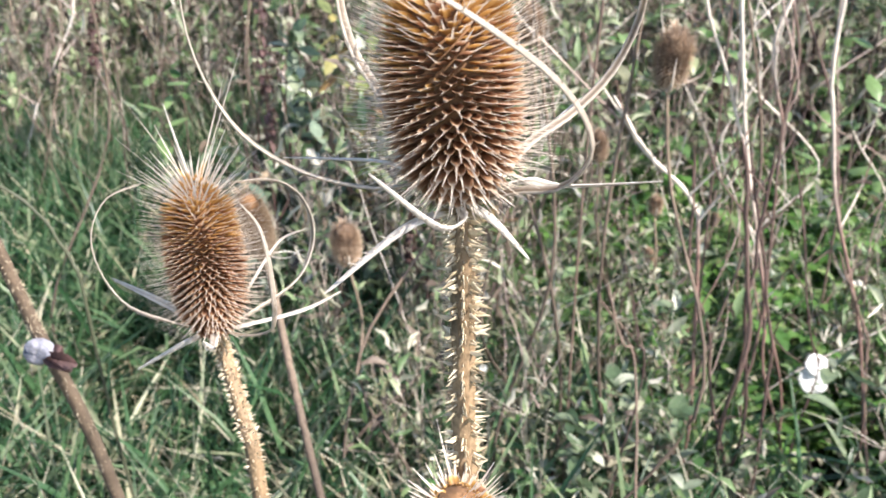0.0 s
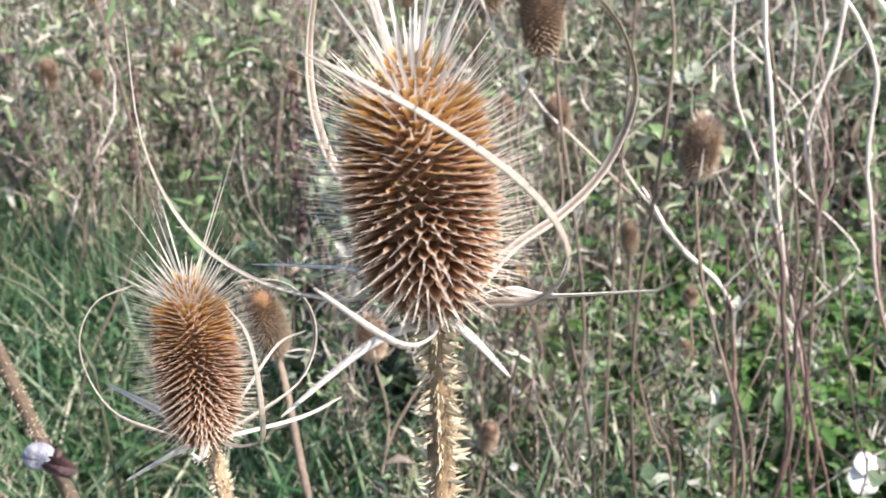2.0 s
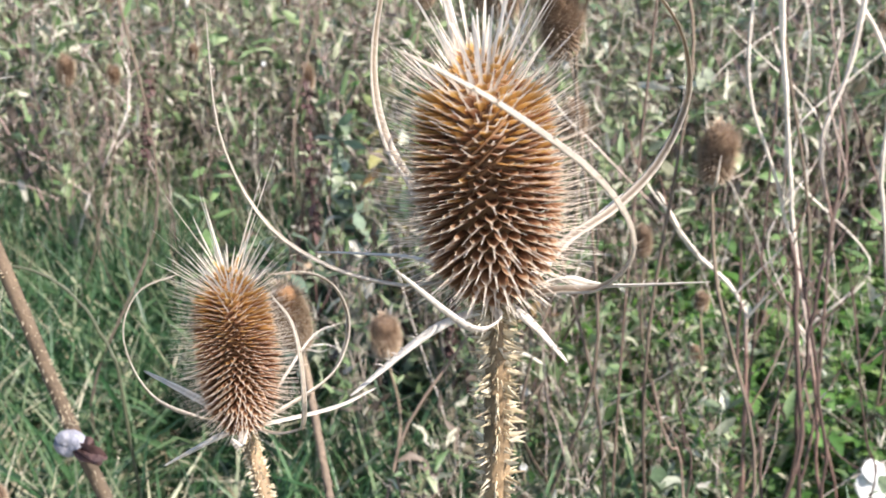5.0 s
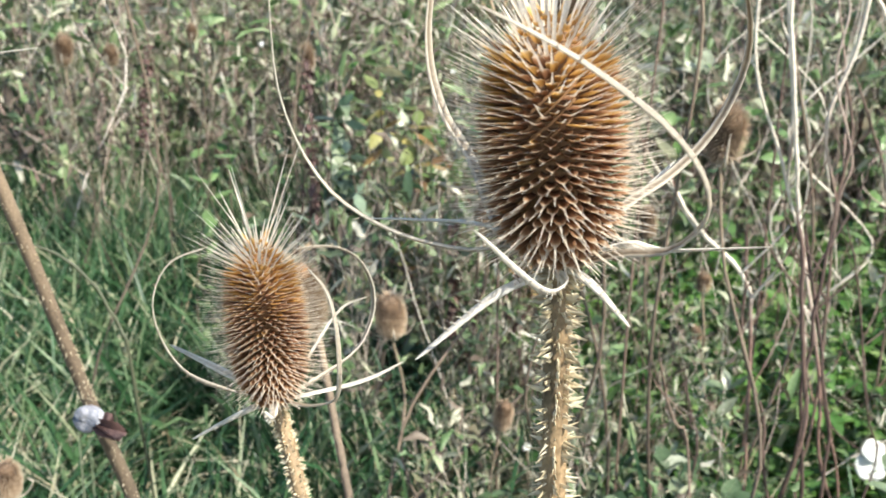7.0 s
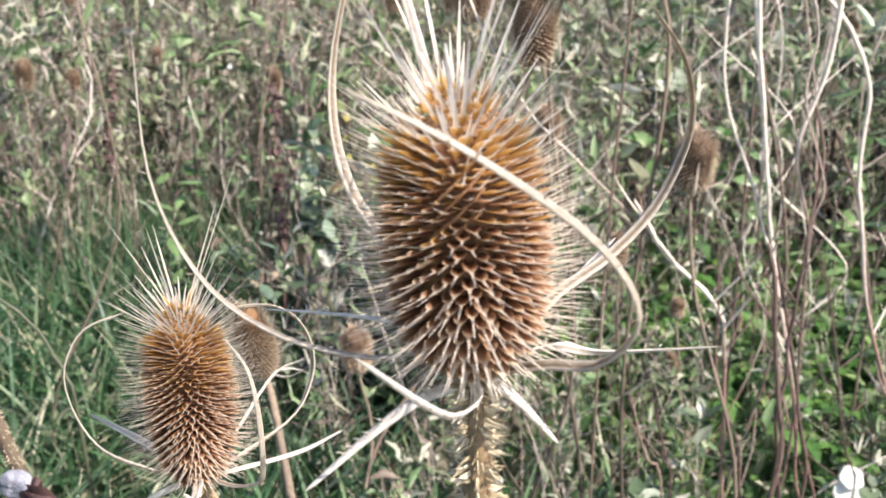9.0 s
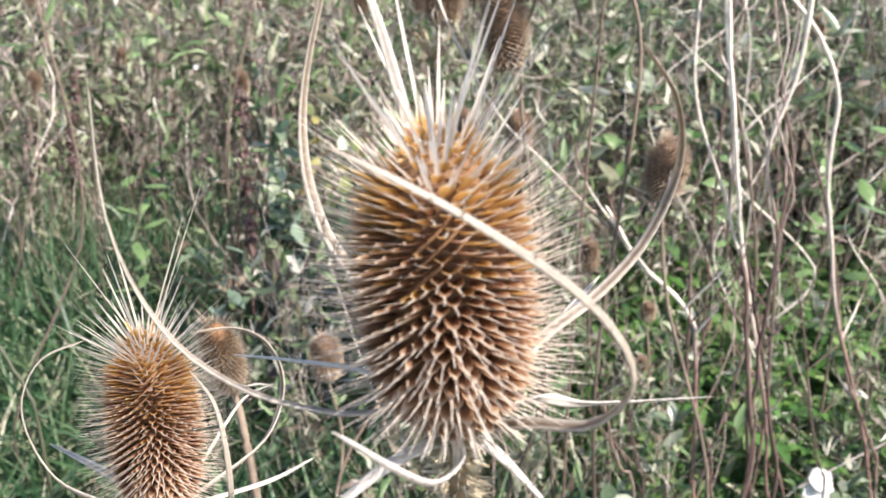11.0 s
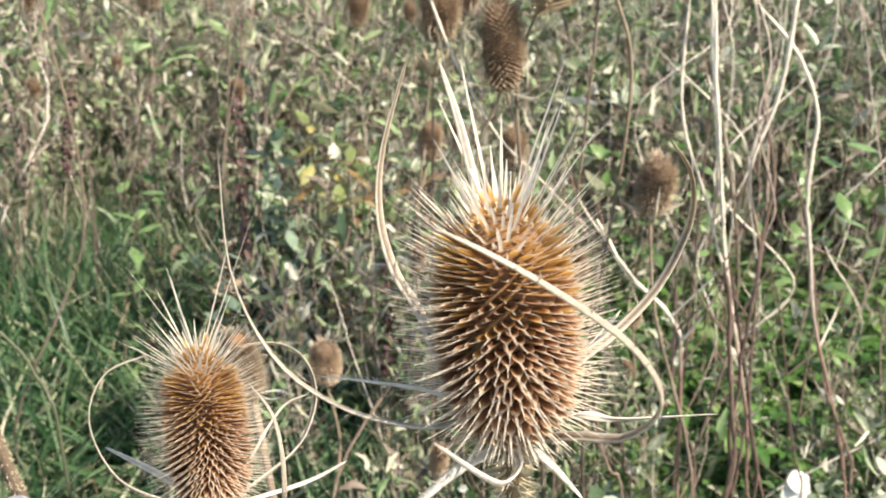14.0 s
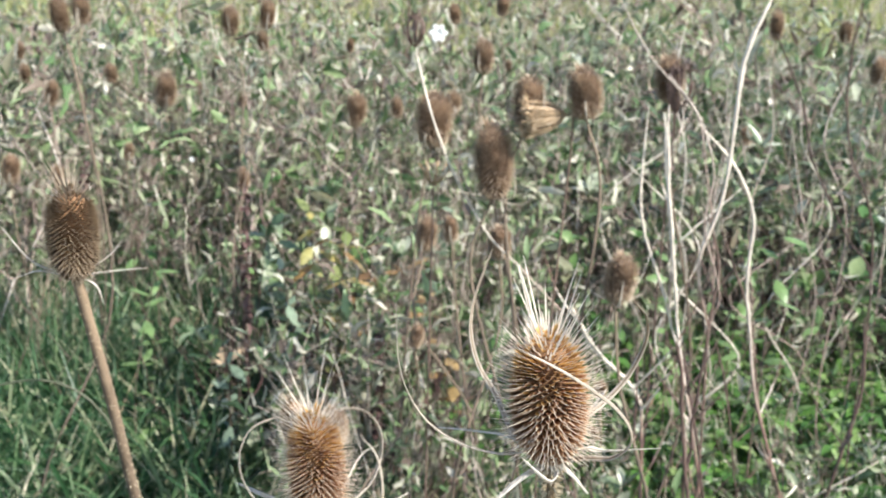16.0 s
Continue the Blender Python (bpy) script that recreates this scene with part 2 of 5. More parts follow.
def smooth_line(pts, k):
    """A Catmull-Rom line of k points through pts."""
    p = np.array(pts, float)
    p = np.concatenate([[2 * p[0] - p[1]], p, [2 * p[-1] - p[-2]]])
    m = len(p) - 3
    out = []
    for q in np.linspace(0, m - 1e-6, k):
        i = int(q)
        f = q - i
        a, b, c, d = p[i:i + 4]
        out.append(0.5 * (2 * b + (c - a) * f + (2 * a - 5 * b + 4 * c - d) * f * f + (3 * b - a - 3 * c + d) * f ** 3))
    return np.array(out)


# ---- teasels ----
def frame_of(axis):
    axis = unit(np.array(axis, float))
    x = unit(np.cross(axis, [0.3, 1.0, 0.1]))
    return x, np.cross(axis, x), axis


def head_radius(s):
    x = 2 * s - 0.98
    return np.sqrt(np.clip(1 - np.abs(x / 1.06) ** 2.2, 0.02, 1)) * (1 + 0.02 * x)


# unit scales: x sideways in cell widths, y upwards, z outwards along the spine
SCALE_Q = np.array([0.0, 0.16, 0.29, 0.36, 0.43, 0.68, 1.0])
SCALE_W = np.array([0.46, 0.54, 0.52, 0.36, 0.125, 0.070, 0.020])
LONG_Q = np.array([0.0, 0.05, 0.10, 0.135, 0.18, 0.55, 1.0])
ACROSS = np.array([-1.0, -0.80, 0.0, 0.80, 1.0])


def unit_scale(seed, lift, curl, q=SCALE_Q, w=SCALE_W, cup=0.26):
    """A broad thin husk, raised at its sides, with a pale rim that draws out into a spine."""
    rng = np.random.default_rng(seed)
    lift, curl, slant = lift + rng.normal(0, 0.05), curl + rng.normal(0, 0.10), rng.normal(0, 0.06)
    mid = np.stack([slant * q, lift * q + curl * q ** 2, q], -1)
    v = np.repeat(mid[:, None], 5, 1)
    v[..., 0] += w[:, None] * ACROSS
    v[..., 1] += np.array([1.0, 1.0, 0.8, 0.42, 0.16, 0.10, 0.02])[:, None] * cup * np.abs(ACROSS) ** 1.5
    v[1:4, (0, 1, 3, 4), 2] += 0.05 * q[3]
    # brown at the base, paler at the side edges, rim and tip
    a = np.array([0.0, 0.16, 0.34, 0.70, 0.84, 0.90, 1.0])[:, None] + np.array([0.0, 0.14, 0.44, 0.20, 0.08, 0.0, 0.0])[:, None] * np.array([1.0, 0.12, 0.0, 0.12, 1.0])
    return Geo().add(v, strip_faces(1, 7, 5, False), np.clip(a, 0, 1))


UNIT_SCALES = [unit_scale(60 + s, 0.02, 0.10) for s in range(6)] + [unit_scale(70 + s, 0.0, 0.05, LONG_Q, SCALE_W * np.array([1, 1, 1, 1.0, 1.6, 2.6, 1.8])) for s in range(4)]


def teasel_head(base, axis, length, radius, scales=520, crown=1.0, seed=1, spine=0.82, rise=0.10):
    """The core of a seed head that stands on base along axis, and the poses of its scales."""
    rng = np.random.default_rng(seed)
    X, Y, Z = frame_of(axis)
    base = np.array(base, float)
    core = Geo()
    k, m = 16, 20
    s = np.linspace(0, 1, k)
    ang = np.arange(m) * 2 * math.pi / m
    ring = np.cos(ang)[:, None] * X + np.sin(ang)[:, None] * Y
    rad = head_radius(s) * radius * 0.74
    rad[-1] = 1e-5
    v = base + (s * length * 0.97)[:, None, None] * Z + ring[None] * rad[:, None, None]
    core.add(v, strip_faces(1, k, m, True))
    fine = np.linspace(0.0, 1, 400)
    area = np.cumsum(head_radius(fine))
    area /= area[-1]
    i = np.arange(scales)
    si = np.interp((i + 0.5) / scales, area, fine)
    th = i * 2.399963 + rng.normal(0, 0.02, scales)
    r = head_radius(si)
    dr = (head_radius(np.clip(si + 0.01, 0, 1)) - head_radius(np.clip(si - 0.01, 0, 1))) / 0.02 * radius / length
    out = np.cos(th)[:, None] * X + np.sin(th)[:, None] * Y
    nor = unit(out - Z * np.clip(dr, -0.9, 1.6)[:, None])
    side = unit(np.cross(Z[None], out))
    up = np.cross(nor, side)
    up = up * np.sign(np.sum(up * Z, -1, keepdims=True) + 1e-9)
    p0 = base + (si * length)[:, None] * Z + out * (r * radius * 0.72)[:, None]
    pitch = math.sqrt(2 * math.pi * radius * length * 0.85 / scales)
    top = np.clip((si - 0.74) / 0.26, 0, 1) ** 2.0
    ln = radius * spine * rng.uniform(0.88, 1.10, scales) * (1 + crown * top * rng.uniform(0.45, 1.35, scales)) * np.clip(0.42 + si * 3.5, 0.42, 1.0)
    nor = unit(nor + Z * (rise + 0.50 * top)[:, None] + rng.normal(0, 0.05, (scales, 3)))
    w = (pitch * (1.06 - 0.25 * np.clip(top * 2, 0, 1)))[:, None]
    poses = np.stack([side * w, up * w * 1.05, nor * ln[:, None]], -1)
    kinds = np.where(top > 0.12, rng.integers(6, 10, scales), rng.integers(0, 6, scales))
    # the crown is ragged: some of its spines have broken off
    snapped = rng.random(scales) < 0.62 * np.clip(top * 3, 0, 1)
    poses[snapped, :, 2] *= 0.32
    return core, p0, poses, kinds


def joined_scales(p0, poses, kind_of):
    geo = Geo()
    for c, g in enumerate(UNIT_SCALES):
        sel = kind_of == c
        if sel.any():
            v = g.v[0]
            w = np.einsum("nij,vj->nvi", poses[sel], v) + p0[sel][:, None]
            geo.add(w, strip_faces(int(sel.sum()), 7, 5, False), np.tile(g.a[0], int(sel.sum())))
    return geo


def plain_scales(p0, poses, seed):
    """Scales of heads further off: narrow pointed husks."""
    rng = np.random.default_rng(seed)
    q, w = np.array([0.0, 0.45, 1.0]), np.array([0.52, 0.40, 0.03])
    v = np.stack([np.zeros(3), 0.1 * q, q], -1)[:, None] + np.array([(-1.0, 0.25, 0), (0.0, 0.0, 0), (1.0, 0.25, 0)])[None] * w[:, None, None]
    geo = Geo()
    w = np.einsum("nij,vj->nvi", poses, v.reshape(-1, 3)) + p0[:, None]
    a = np.clip(np.repeat(np.array([0.0, 0.5, 1.0]), 3)[None] + rng.normal(0, 0.10, (len(p0), 1)), 0, 1)
    return geo.add(w, strip_faces(len(p0), 3, 3, False), a)


SCALE_MESH = {m.name: [g.mesh("scale", m) for g in UNIT_SCALES] for m in (M_SCALE, M_GOLD, M_DARKENED, M_HEAD_FAR)}


def bract(points, width, seed, prickly=True, k=26):
    """A long channelled bract with small prickles on its keel."""
    rng = np.random.default_rng(seed)
    p = smooth_line(points, k)
    t = tangents(p[None])[0]
    bend = np.zeros_like(p)
    bend[1:-1] = p[2:] + p[:-2] - 2 * p[1:-1]
    ref = bend.sum(0) + np.array([0, 0, 1e-4])
    side = unit(np.cross(t, unit(ref)))
    nor = np.cross(side, t)
    q = np.linspace(0, 1, k)
    w = width * (0.25 + 0.75 * np.minimum(1, (1 - q) * 1.9) ** 0.8) * (0.8 + 0.2 * np.minimum(1, q * 8))
    w[-1] *= 0.3
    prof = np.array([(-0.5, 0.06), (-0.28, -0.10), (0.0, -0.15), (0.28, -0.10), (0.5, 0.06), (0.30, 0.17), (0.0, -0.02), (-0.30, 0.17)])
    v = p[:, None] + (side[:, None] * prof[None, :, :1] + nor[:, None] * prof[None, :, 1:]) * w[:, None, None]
    # groove of the channel coloured darkest, its edges palest
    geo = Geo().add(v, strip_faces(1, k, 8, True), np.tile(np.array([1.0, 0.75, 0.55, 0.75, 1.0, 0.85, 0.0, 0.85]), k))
    if prickly:
        n = int(14 + 10 * rng.random())
        i = rng.integers(1, k - 4, n)
        d = unit(-nor[i] * 0.8 + side[i] * rng.choice([-1, 1], n)[:, None] * 0.6 + t[i] * 0.3)
        ln = rng.uniform(0.35, 0.75, n) * width
        pp = np.stack([p[i] + d * (w[i] * 0.1)[:, None], p[i] + d * (w[i] * 0.1 + ln * 0.5)[:, None], p[i] + d * (w[i] * 0.1 + ln)[:, None] + t[i] * (ln * 0.3)[:, None]], 1)
        tubes(geo, pp, np.array([[0.09, 0.05, 0.008]]) * width * np.ones((n, 1)), 4)
    return geo


PRICKLE = []
for bend in (-1.3, -0.5, 0.3, 1.2):
    q = np.array([[(0, 0, -0.1), (bend * 0.3, 0, 0.40), (bend * 1.1, 0, 1.0)]])
    PRICKLE.append(tubes(Geo(), q, np.array([[1.0, 0.42, 0.05]]), 6).mesh("prickle", M_PRICKLE))


def prickly_stem(thing, points, r0, r1, prickles, size, k=60, mat=None, single=None):
    p = smooth_line(points, k)
    q = np.linspace(0, 1, k)
    st = part("stem", tubes(Geo(), p[None], (r0 + (r1 - r0) * q)[None], 18, 0.26), mat or M_STEM, thing)
    if prickles:
        rng = np.random.default_rng(prickles)
        f = np.sort(rng.random(prickles)) * (k - 1.01)
        i = f.astype(int)
        c = p[i] + (p[i + 1] - p[i]) * (f - i)[:, None]
        t = unit(p[i + 1] - p[i])
        th = np.round(rng.random(prickles) * 8) / 8 * 2 * math.pi + rng.normal(0, 0.12, prickles)
        d = unit(np.cross(t, np.stack([np.cos(th), np.sin(th), 0 * th], -1)))
        rad = (r0 + (r1 - r0) * f / k)[:, None]
        ln = (size * rng.uniform(0.35, 1.15, prickles))[:, None]
        up = rng.normal(-0.15, 0.35, prickles)[:, None]
        if single:
            ax = np.cross(d, t)
            for n in range(prickles):
                if c[n][2] > single:
                    cols = (t[n] * ln[n] * 0.18, ax[n] * ln[n] * 0.11, d[n] * ln[n])
                    o = c[n] + d[n] * rad[n] * 0.85
                    part("prickle", PRICKLE[n % 4], M_PRICKLE, st).matrix_basis = Matrix([[cols[0][a], cols[1][a], cols[2][a], o[a]] for a in range(3)] + [[0, 0, 0, 1]])
            low = c[:, 2] <= single
            c, d, t, rad, ln, up = c[low], d[low], t[low], rad[low], ln[low], up[low]
        pp = np.stack([c + d * rad * 0.8, c + d * (rad + ln * 0.5) + t * up * ln * 0.3, c + d * (rad + ln) - t * up * ln * 0.7], 1)
        tagged(part("prickles", tubes(Geo(), pp, np.array([[0.17, 0.08, 0.01]]) * ln, 5), M_STEM_FAR if mat is M_STEM_FAR else M_PRICKLE, st, "short sharp prickles"), kind="stuff")
    return st


def empty_at(name, loc):
    e = new(name)
    e.location = loc
    return e


def rebase(thing):
    """Keep the parts, built in world space, where they are under a thing that stands at its base."""
    for o in thing.children:
        o.matrix_parent_inverse = Matrix.Translation(-thing.location)


def near_teasel(label, base, tip, radius, scales, crown, bracts, stem, r0, r1, prickles, seed, mat=None, single=None, husk=M_SCALE):
    base, tip = np.array(base), np.array(tip)
    thing = empty_at("teasel", (stem[-1][0], stem[-1][1], GROUND))
    tagged(thing, label, "teasel", "teasels")
    length = float(np.linalg.norm(tip - base))
    core, p0, poses, kinds = teasel_head(base, tip - base, length, radius, scales, crown, seed, {3: 1.02, 5: 1.08, 9: 0.66}.get(seed, 0.62), 0.27 if seed == 3 else 0.06)
    hd = part("seed_head", core, M_CORE, thing, "brown conical seed head core")
    order = np.argsort(p0[:, 1])
    # scales of about the upper third take the lighter golden colours
    rise = (p0 - base) @ unit(tip - base) / length + np.random.default_rng(seed).normal(0, 0.12, len(p0))
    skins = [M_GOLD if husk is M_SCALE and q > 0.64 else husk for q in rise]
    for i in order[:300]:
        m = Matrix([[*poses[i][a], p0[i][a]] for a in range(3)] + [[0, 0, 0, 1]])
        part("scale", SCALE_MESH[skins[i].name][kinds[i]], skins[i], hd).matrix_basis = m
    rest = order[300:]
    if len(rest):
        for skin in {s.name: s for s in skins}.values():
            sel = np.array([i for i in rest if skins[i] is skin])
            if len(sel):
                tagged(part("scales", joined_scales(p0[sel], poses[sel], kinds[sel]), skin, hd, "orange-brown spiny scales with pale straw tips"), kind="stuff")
    for j, (pts, width) in enumerate(bracts):
        curled = len(pts) > 5
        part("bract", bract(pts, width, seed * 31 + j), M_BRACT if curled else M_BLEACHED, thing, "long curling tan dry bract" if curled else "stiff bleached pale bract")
    prickly_stem(thing, stem, r0, r1, prickles, 0.0050 if seed == 3 else 0.0036 if seed == 5 else 0.0026, 60, mat, single)
    rebase(thing)
    return thing


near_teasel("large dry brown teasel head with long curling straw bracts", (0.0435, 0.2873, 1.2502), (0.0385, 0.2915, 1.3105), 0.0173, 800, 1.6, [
    ([(0.0400, 0.287, 1.2500), (0.0313, 0.2850, 1.2536), (0.0189, 0.2850, 1.2526), (-0.0006, 0.2870, 1.2571), (-0.0182, 0.2940, 1.2674), (-0.0296, 0.3000, 1.2891), (-0.0324, 0.3060, 1.3208)], 0.0031),
    ([(0.0400, 0.290, 1.2490), (0.0248, 0.3010, 1.2538), (0.0060, 0.3130, 1.2512), (-0.0103, 0.3219, 1.2484)], 0.0032),
    ([(0.0400, 0.292, 1.2470), (0.0288, 0.3050, 1.2512), (0.0202, 0.3250, 1.2660), (0.0119, 0.3300, 1.2786), (0.0074, 0.3350, 1.2944), (0.0084, 0.3350, 1.3141), (0.0159, 0.3300, 1.3429)], 0.0042),
    ([(0.0445, 0.288, 1.2475), (0.0492, 0.2840, 1.2500), (0.0582, 0.2750, 1.2560), (0.0682, 0.2680, 1.2596), (0.0741, 0.2620, 1.2696), (0.0715, 0.2580, 1.2804), (0.0622, 0.2550, 1.2919), (0.0458, 0.2520, 1.3042), (0.0327, 0.2520, 1.3117), (0.0208, 0.2530, 1.3171)], 0.0028),
    ([(0.0450, 0.290, 1.2460), (0.0546, 0.3050, 1.2479), (0.0640, 0.3150, 1.2557), (0.0785, 0.3250, 1.2627), (0.0909, 0.3300, 1.2754), (0.0972, 0.3280, 1.2950), (0.0905, 0.3100, 1.3139), (0.0772, 0.2890, 1.3286)], 0.0030),
    ([(0.0445, 0.290, 1.2470), (0.0526, 0.3020, 1.2490), (0.0824, 0.3400, 1.2625)], 0.0028),
    ([(0.0440, 0.288, 1.2480), (0.0602, 0.2920, 1.2522), (0.0725, 0.2940, 1.2501), (0.1004, 0.2950, 1.2512)], 0.0025),
    ([(0.0440, 0.286, 1.2490), (0.0524, 0.2830, 1.2442), (0.0626, 0.2830, 1.2326)], 0.0026),
    ([(0.0420, 0.287, 1.2463), (0.0278, 0.2780, 1.2435), (0.0077, 0.2680, 1.2295)], 0.0032),
    ([(0.0390, 0.2960, 1.2950), (0.0352, 0.3000, 1.3041), (0.0284, 0.3000, 1.3284), (0.0231, 0.3000, 1.3435)], 0.0026),
    ([(0.0429, 0.2840, 1.2475), (0.0444, 0.2750, 1.2481), (0.0402, 0.2650, 1.2495), (0.0349, 0.2570, 1.2552), (0.0220, 0.2460, 1.2712)], 0.0026),
], [(0.0435, 0.2873, 1.2525), (0.0444, 0.287, 1.225), (0.0452, 0.2875, 1.178), (0.048, 0.286, 1.10), (0.055, 0.29, 0.80), (0.06, 0.30, 0.29)], 0.0027, 0.0037, 1500, 3, single=1.157)

near_teasel("smaller brown teasel head with spiky crown and looping bracts", (-0.0735, 0.452, 1.1120), (-0.0825, 0.474, 1.1850), 0.0178, 1120, 2.0, [
    ([(-0.0760, 0.452, 1.1150), (-0.0930, 0.4420, 1.1236), (-0.1132, 0.4470, 1.1292), (-0.1258, 0.4530, 1.1436), (-0.1285, 0.4550, 1.1630), (-0.1212, 0.4620, 1.1787), (-0.1040, 0.4670, 1.1851)], 0.0028),
    ([(-0.0770, 0.455, 1.1140), (-0.1100, 0.4800, 1.1153), (-0.1361, 0.4910, 1.1220)], 0.0036),
    ([(-0.0760, 0.451, 1.1130), (-0.0879, 0.4470, 1.1088), (-0.1166, 0.4550, 1.0882)], 0.0030),
    ([(-0.0710, 0.455, 1.1110), (-0.0436, 0.5000, 1.1133), (-0.0352, 0.5200, 1.1239), (-0.0339, 0.5250, 1.1417), (-0.0411, 0.5250, 1.1579), (-0.0536, 0.5200, 1.1668), (-0.0726, 0.5100, 1.1692)], 0.0036),
    ([(-0.0700, 0.454, 1.1120), (-0.0346, 0.4750, 1.1118), (-0.0139, 0.4830, 1.1193)], 0.0024),
    ([(-0.0705, 0.451, 1.1140), (-0.0550, 0.4350, 1.1200), (-0.0409, 0.4200, 1.1307), (-0.0353, 0.4100, 1.1425), (-0.0341, 0.4050, 1.1687), (-0.0384, 0.4100, 1.1866), (-0.0491, 0.4200, 1.1949)], 0.0030),
    ([(-0.0720, 0.455, 1.1140), (-0.0626, 0.4750, 1.1222), (-0.0487, 0.5000, 1.1391), (-0.0351, 0.5100, 1.1430)], 0.0022),
    ([(-0.0725, 0.450, 1.1150), (-0.0700, 0.4300, 1.1160), (-0.0720, 0.4240, 1.1230)], 0.0045),
], [(-0.0735, 0.452, 1.1140), (-0.0690, 0.449, 1.098), (-0.0614, 0.440, 1.070), (-0.0540, 0.430, 1.030), (-0.045, 0.42, 0.80), (-0.03, 0.40, 0.29)], 0.0029, 0.0036, 1300, 5, single=1.02)

near_teasel("brown teasel head on a long leaning prickly stem", (-0.2515, 0.5330, 1.2587), (-0.2547, 0.5380, 1.3223), 0.0190, 900, 1.6, [
    ([(-0.2517, 0.5340, 1.2593), (-0.2806, 0.5340, 1.2690), (-0.3016, 0.5340, 1.2950)], 0.0026),
    ([(-0.2510, 0.5340, 1.2593), (-0.2299, 0.5340, 1.2743), (-0.2188, 0.5340, 1.2869)], 0.0026),
    ([(-0.2509, 0.5340, 1.2601), (-0.2265, 0.5340, 1.2640), (-0.2021, 0.5340, 1.2670)], 0.0022),
    ([(-0.2526, 0.5340, 1.2584), (-0.2771, 0.5340, 1.2629), (-0.2929, 0.5340, 1.2575)], 0.0024),
    ([(-0.2510, 0.5340, 1.2593), (-0.2388, 0.5340, 1.2533), (-0.2337, 0.5340, 1.2386)], 0.0022),
], [(-0.2515, 0.5330, 1.2587), (-0.2400, 0.5560, 1.1600), (-0.2310, 0.5810, 1.0584), (-0.2274, 0.5903, 1.0205), (-0.2150, 0.62, 0.90), (-0.19, 0.66, 0.60), (-0.18, 0.68, 0.27)], 0.0031, 0.0044, 900, 8, M_LEANING, 1.12, M_DARKENED)

near_teasel("small brown teasel head on a low side branch", (0.0441, 0.2760, 1.128), (0.0432, 0.2745, 1.160), 0.0125, 430, 1.2, [
    ([(0.0441, 0.276, 1.130), (0.054, 0.272, 1.140), (0.060, 0.268, 1.162)], 0.0022),
    ([(0.0441, 0.276, 1.130), (0.034, 0.272, 1.138), (0.029, 0.268, 1.152)], 0.0022),
], [(0.0441, 0.276, 1.129), (0.046, 0.272, 1.10), (0.052, 0.274, 0.90), (0.060, 0.28, 0.29)], 0.0018, 0.0026, 150, 9)

# the shade this head stands in is put into its scale colours
near_teasel("dull brown teasel head behind a larger one, on a prickly stem", (-0.1068, 0.7388, 1.0185), (-0.1190, 0.7332, 1.0775), 0.0150, 700, 0.8, [
    ([(-0.1068, 0.738, 1.020), (-0.088, 0.728, 1.022), (-0.072, 0.720, 1.034)], 0.0022),
    ([(-0.1068, 0.738, 1.020), (-0.090, 0.750, 1.018), (-0.076, 0.760, 1.008)], 0.0020),
    ([(-0.1068, 0.738, 1.020), (-0.128, 0.735, 1.022), (-0.142, 0.730, 1.040)], 0.0022),
], [(-0.1068, 0.7388, 1.0190), (-0.0990, 0.728, 0.985), (-0.0837, 0.700, 0.921), (-0.0636, 0.670, 0.8356), (-0.02, 0.64, 0.60), (0.02, 0.62, 0.28)], 0.0024, 0.0032, 420, 11, M_STEM_FAR, None, M_DARKENED)

# teasels further off: head meshes of unit length, shared
FAR_HEADS = []
for sd, (ratio, count) in enumerate(((0.30, 640), (0.34, 640), (0.27, 640), (0.36, 600))):
    core, p0, poses, kinds = teasel_head((0, 0, 0), (0, 0, 1), 1.0, ratio, count, 0.45, 40 + sd, 0.46)
    FAR_HEADS.append((core.mesh("seed_head", M_CORE_FAR), plain_scales(p0, poses, 40 + sd).mesh("scales", M_HEAD_FAR)))


